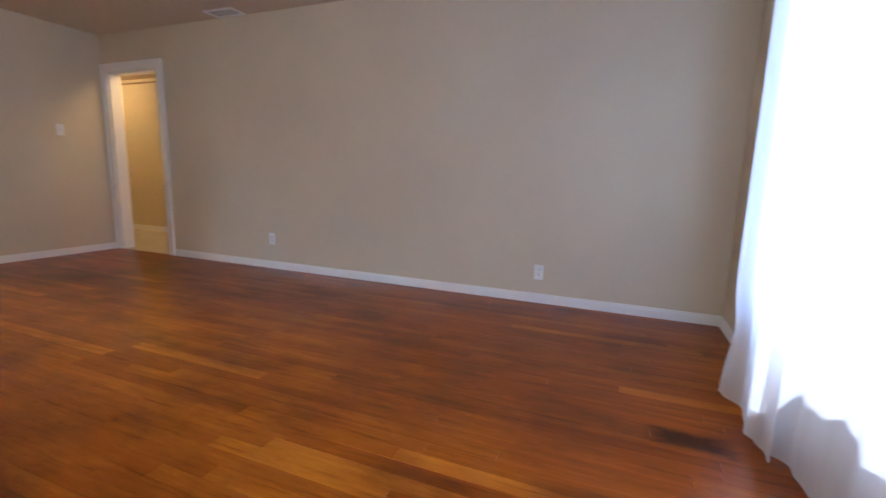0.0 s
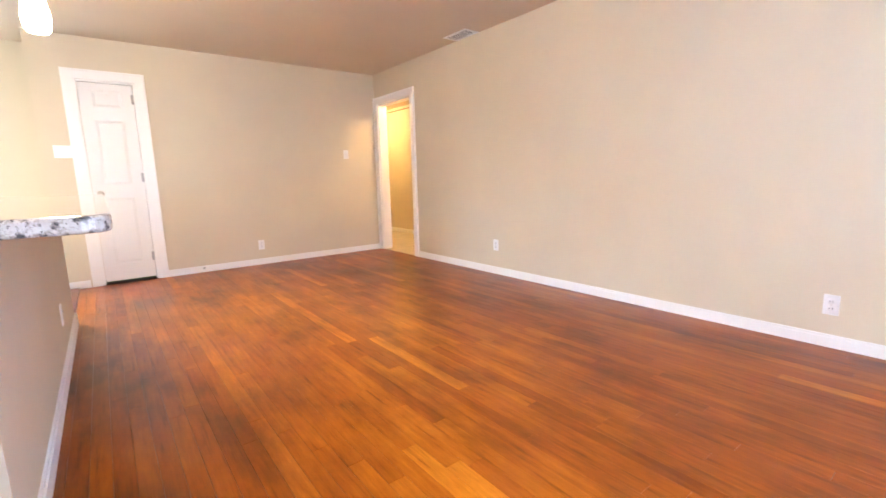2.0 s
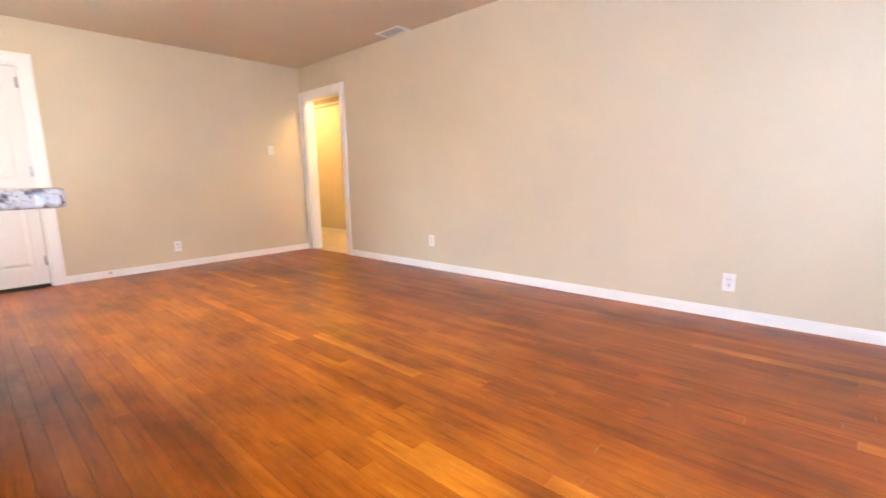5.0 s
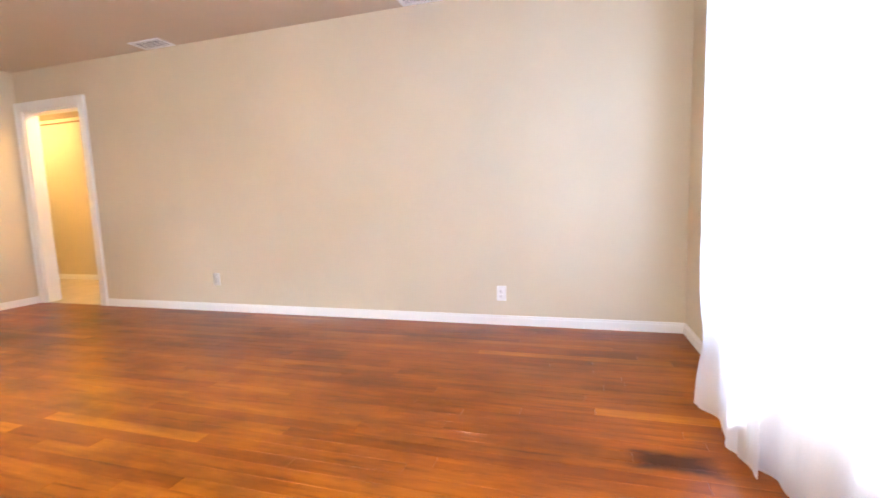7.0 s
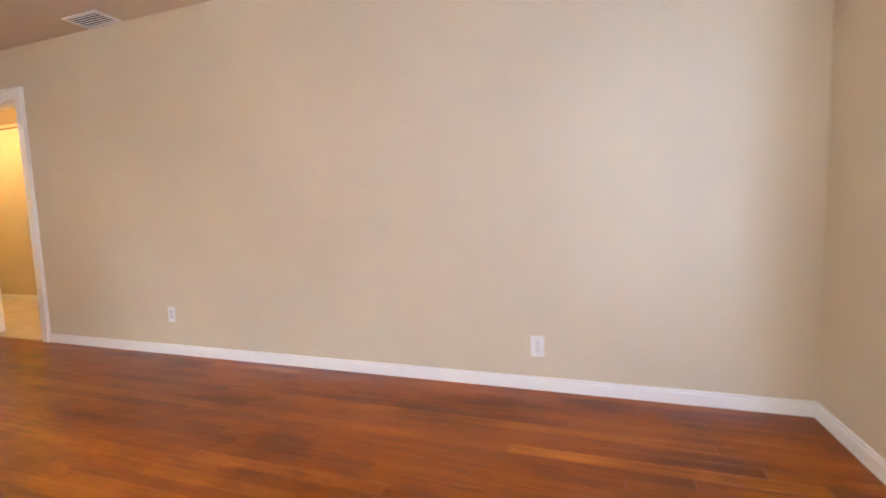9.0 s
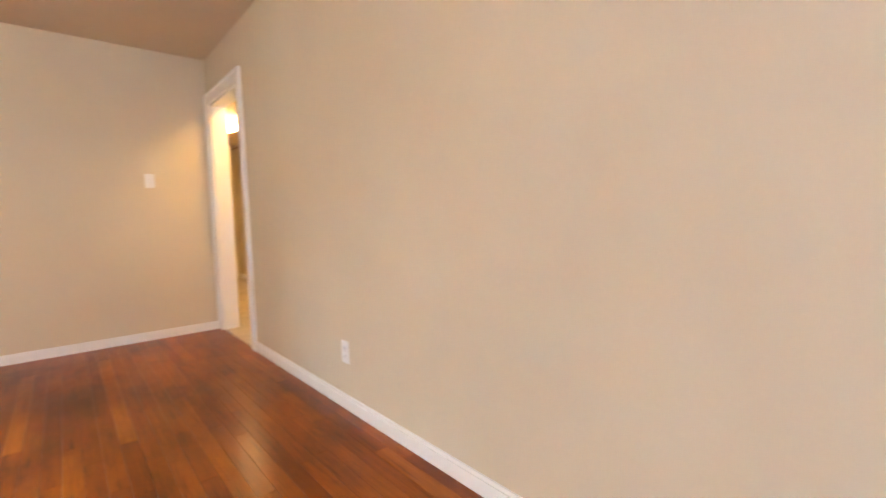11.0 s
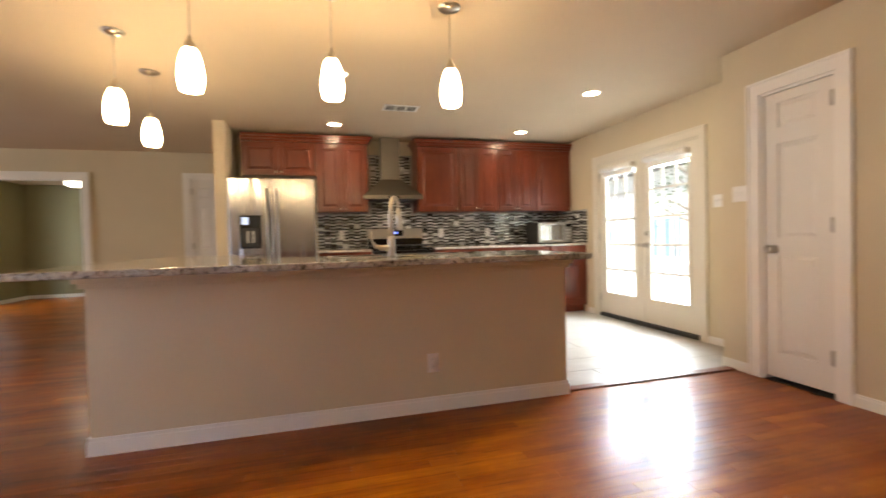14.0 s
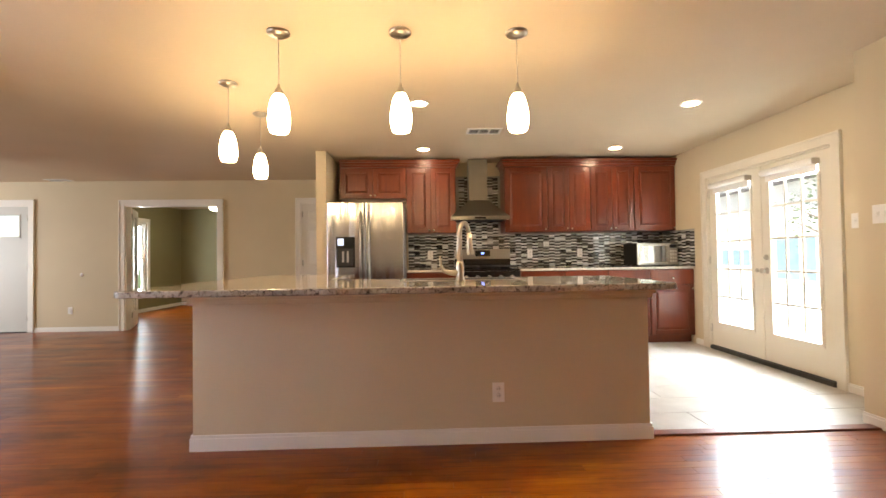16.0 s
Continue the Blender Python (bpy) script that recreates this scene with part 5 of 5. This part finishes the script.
# kitchen floor tiles, staggered
KTY = 3.50
solid("floor_kitchen", boxes((-1.60, KX, KTY, KY, -0.06, -0.006)), M_GROUT, "grout bed under the kitchen tiles", "floor", "structure")
tiled = thing("floor_tiles", (0, KTY, -0.006), "large pale beige porcelain kitchen floor tiles", "floor", kind="structure")
cells, r, y = [], 0, 0.0
while y < KY - KTY:
    y1 = min(y + 0.305, KY - KTY)
    x = -1.58 - (0.305 if r % 2 else 0)
    while x < KX:
        a0, a1 = max(x, -1.58), min(x + 0.61, KX - 0.002)
        if a1 - a0 > 0.03 and not (a1 < 0.98 and y1 < 0.5):
            cells.append((a0, a1, y, y1))
        x += 0.61
    y, r = y1, r + 1
lay(tiled, "tile", cells, 0.010, 0.004, M_TILE, M_TILES, 300, lambda u, v, d: (u, v, d))
sill = solid("floor_threshold", prism([(1.02, 3.43), (EX - 0.015, 3.43), (EX - 0.015, 3.505), (1.02, 3.505)], -0.02, 0.012, 0.006), M_SILLWOOD, "red-brown wooden floor threshold strip", "threshold", "structure")

# oak boards, running along the long wall
solid("floor", boxes((WX, EX, 0, 3.43, -0.06, -0.014), (FARW, -1.585, JOGY, NY, -0.06, -0.014), (WX, -1.585, 3.43, JOGY, -0.06, -0.014), (SX0, SX1, NY, SY1, -0.06, -0.014), (-1.585, 1.02, 3.43, 3.5, -0.06, -0.014), (HX0, HX1, -0.02, 0, -0.06, -0.014)), M_SUBFLOOR, "dark joints between the floor boards", "floor", "structure")
boards = thing("floor_boards", (0, 0, -0.014), "glossy red-orange oak strip floor boards", "floor", kind="structure")
PW = 0.066
near, far = [], []


def board_rows(x0, x1, y0, y1, out):
    y = y0
    while y < y1 - 0.005:
        ye = min(y + PW, y1)
        x = x0 - rng.uniform(0, 0.9)
        while x < x1 - 0.02:
            length = round(rng.choice((0.5, 0.7, 0.9, 1.1, 1.3, 1.6)), 2)
            a0, a1 = max(x, x0), min(x + length, x1)
            if a1 - a0 > 0.03:
                out.append((a0, a1, y, ye))
            x += length
        y = ye


board_rows(WX + 0.002, EX - 0.002, 0.002, 3.43, near)
board_rows(WX + 0.002, -1.585, 3.43, JOGY, far)
board_rows(FARW + 0.002, -1.585, JOGY, NY, far)
board_rows(SX0 + 0.002, SX1, NY, SY1, far)
near.sort(key=lambda c: abs((c[0] + c[1]) / 2 + 0.6) + 0.6 * abs(c[2] - 1.6))
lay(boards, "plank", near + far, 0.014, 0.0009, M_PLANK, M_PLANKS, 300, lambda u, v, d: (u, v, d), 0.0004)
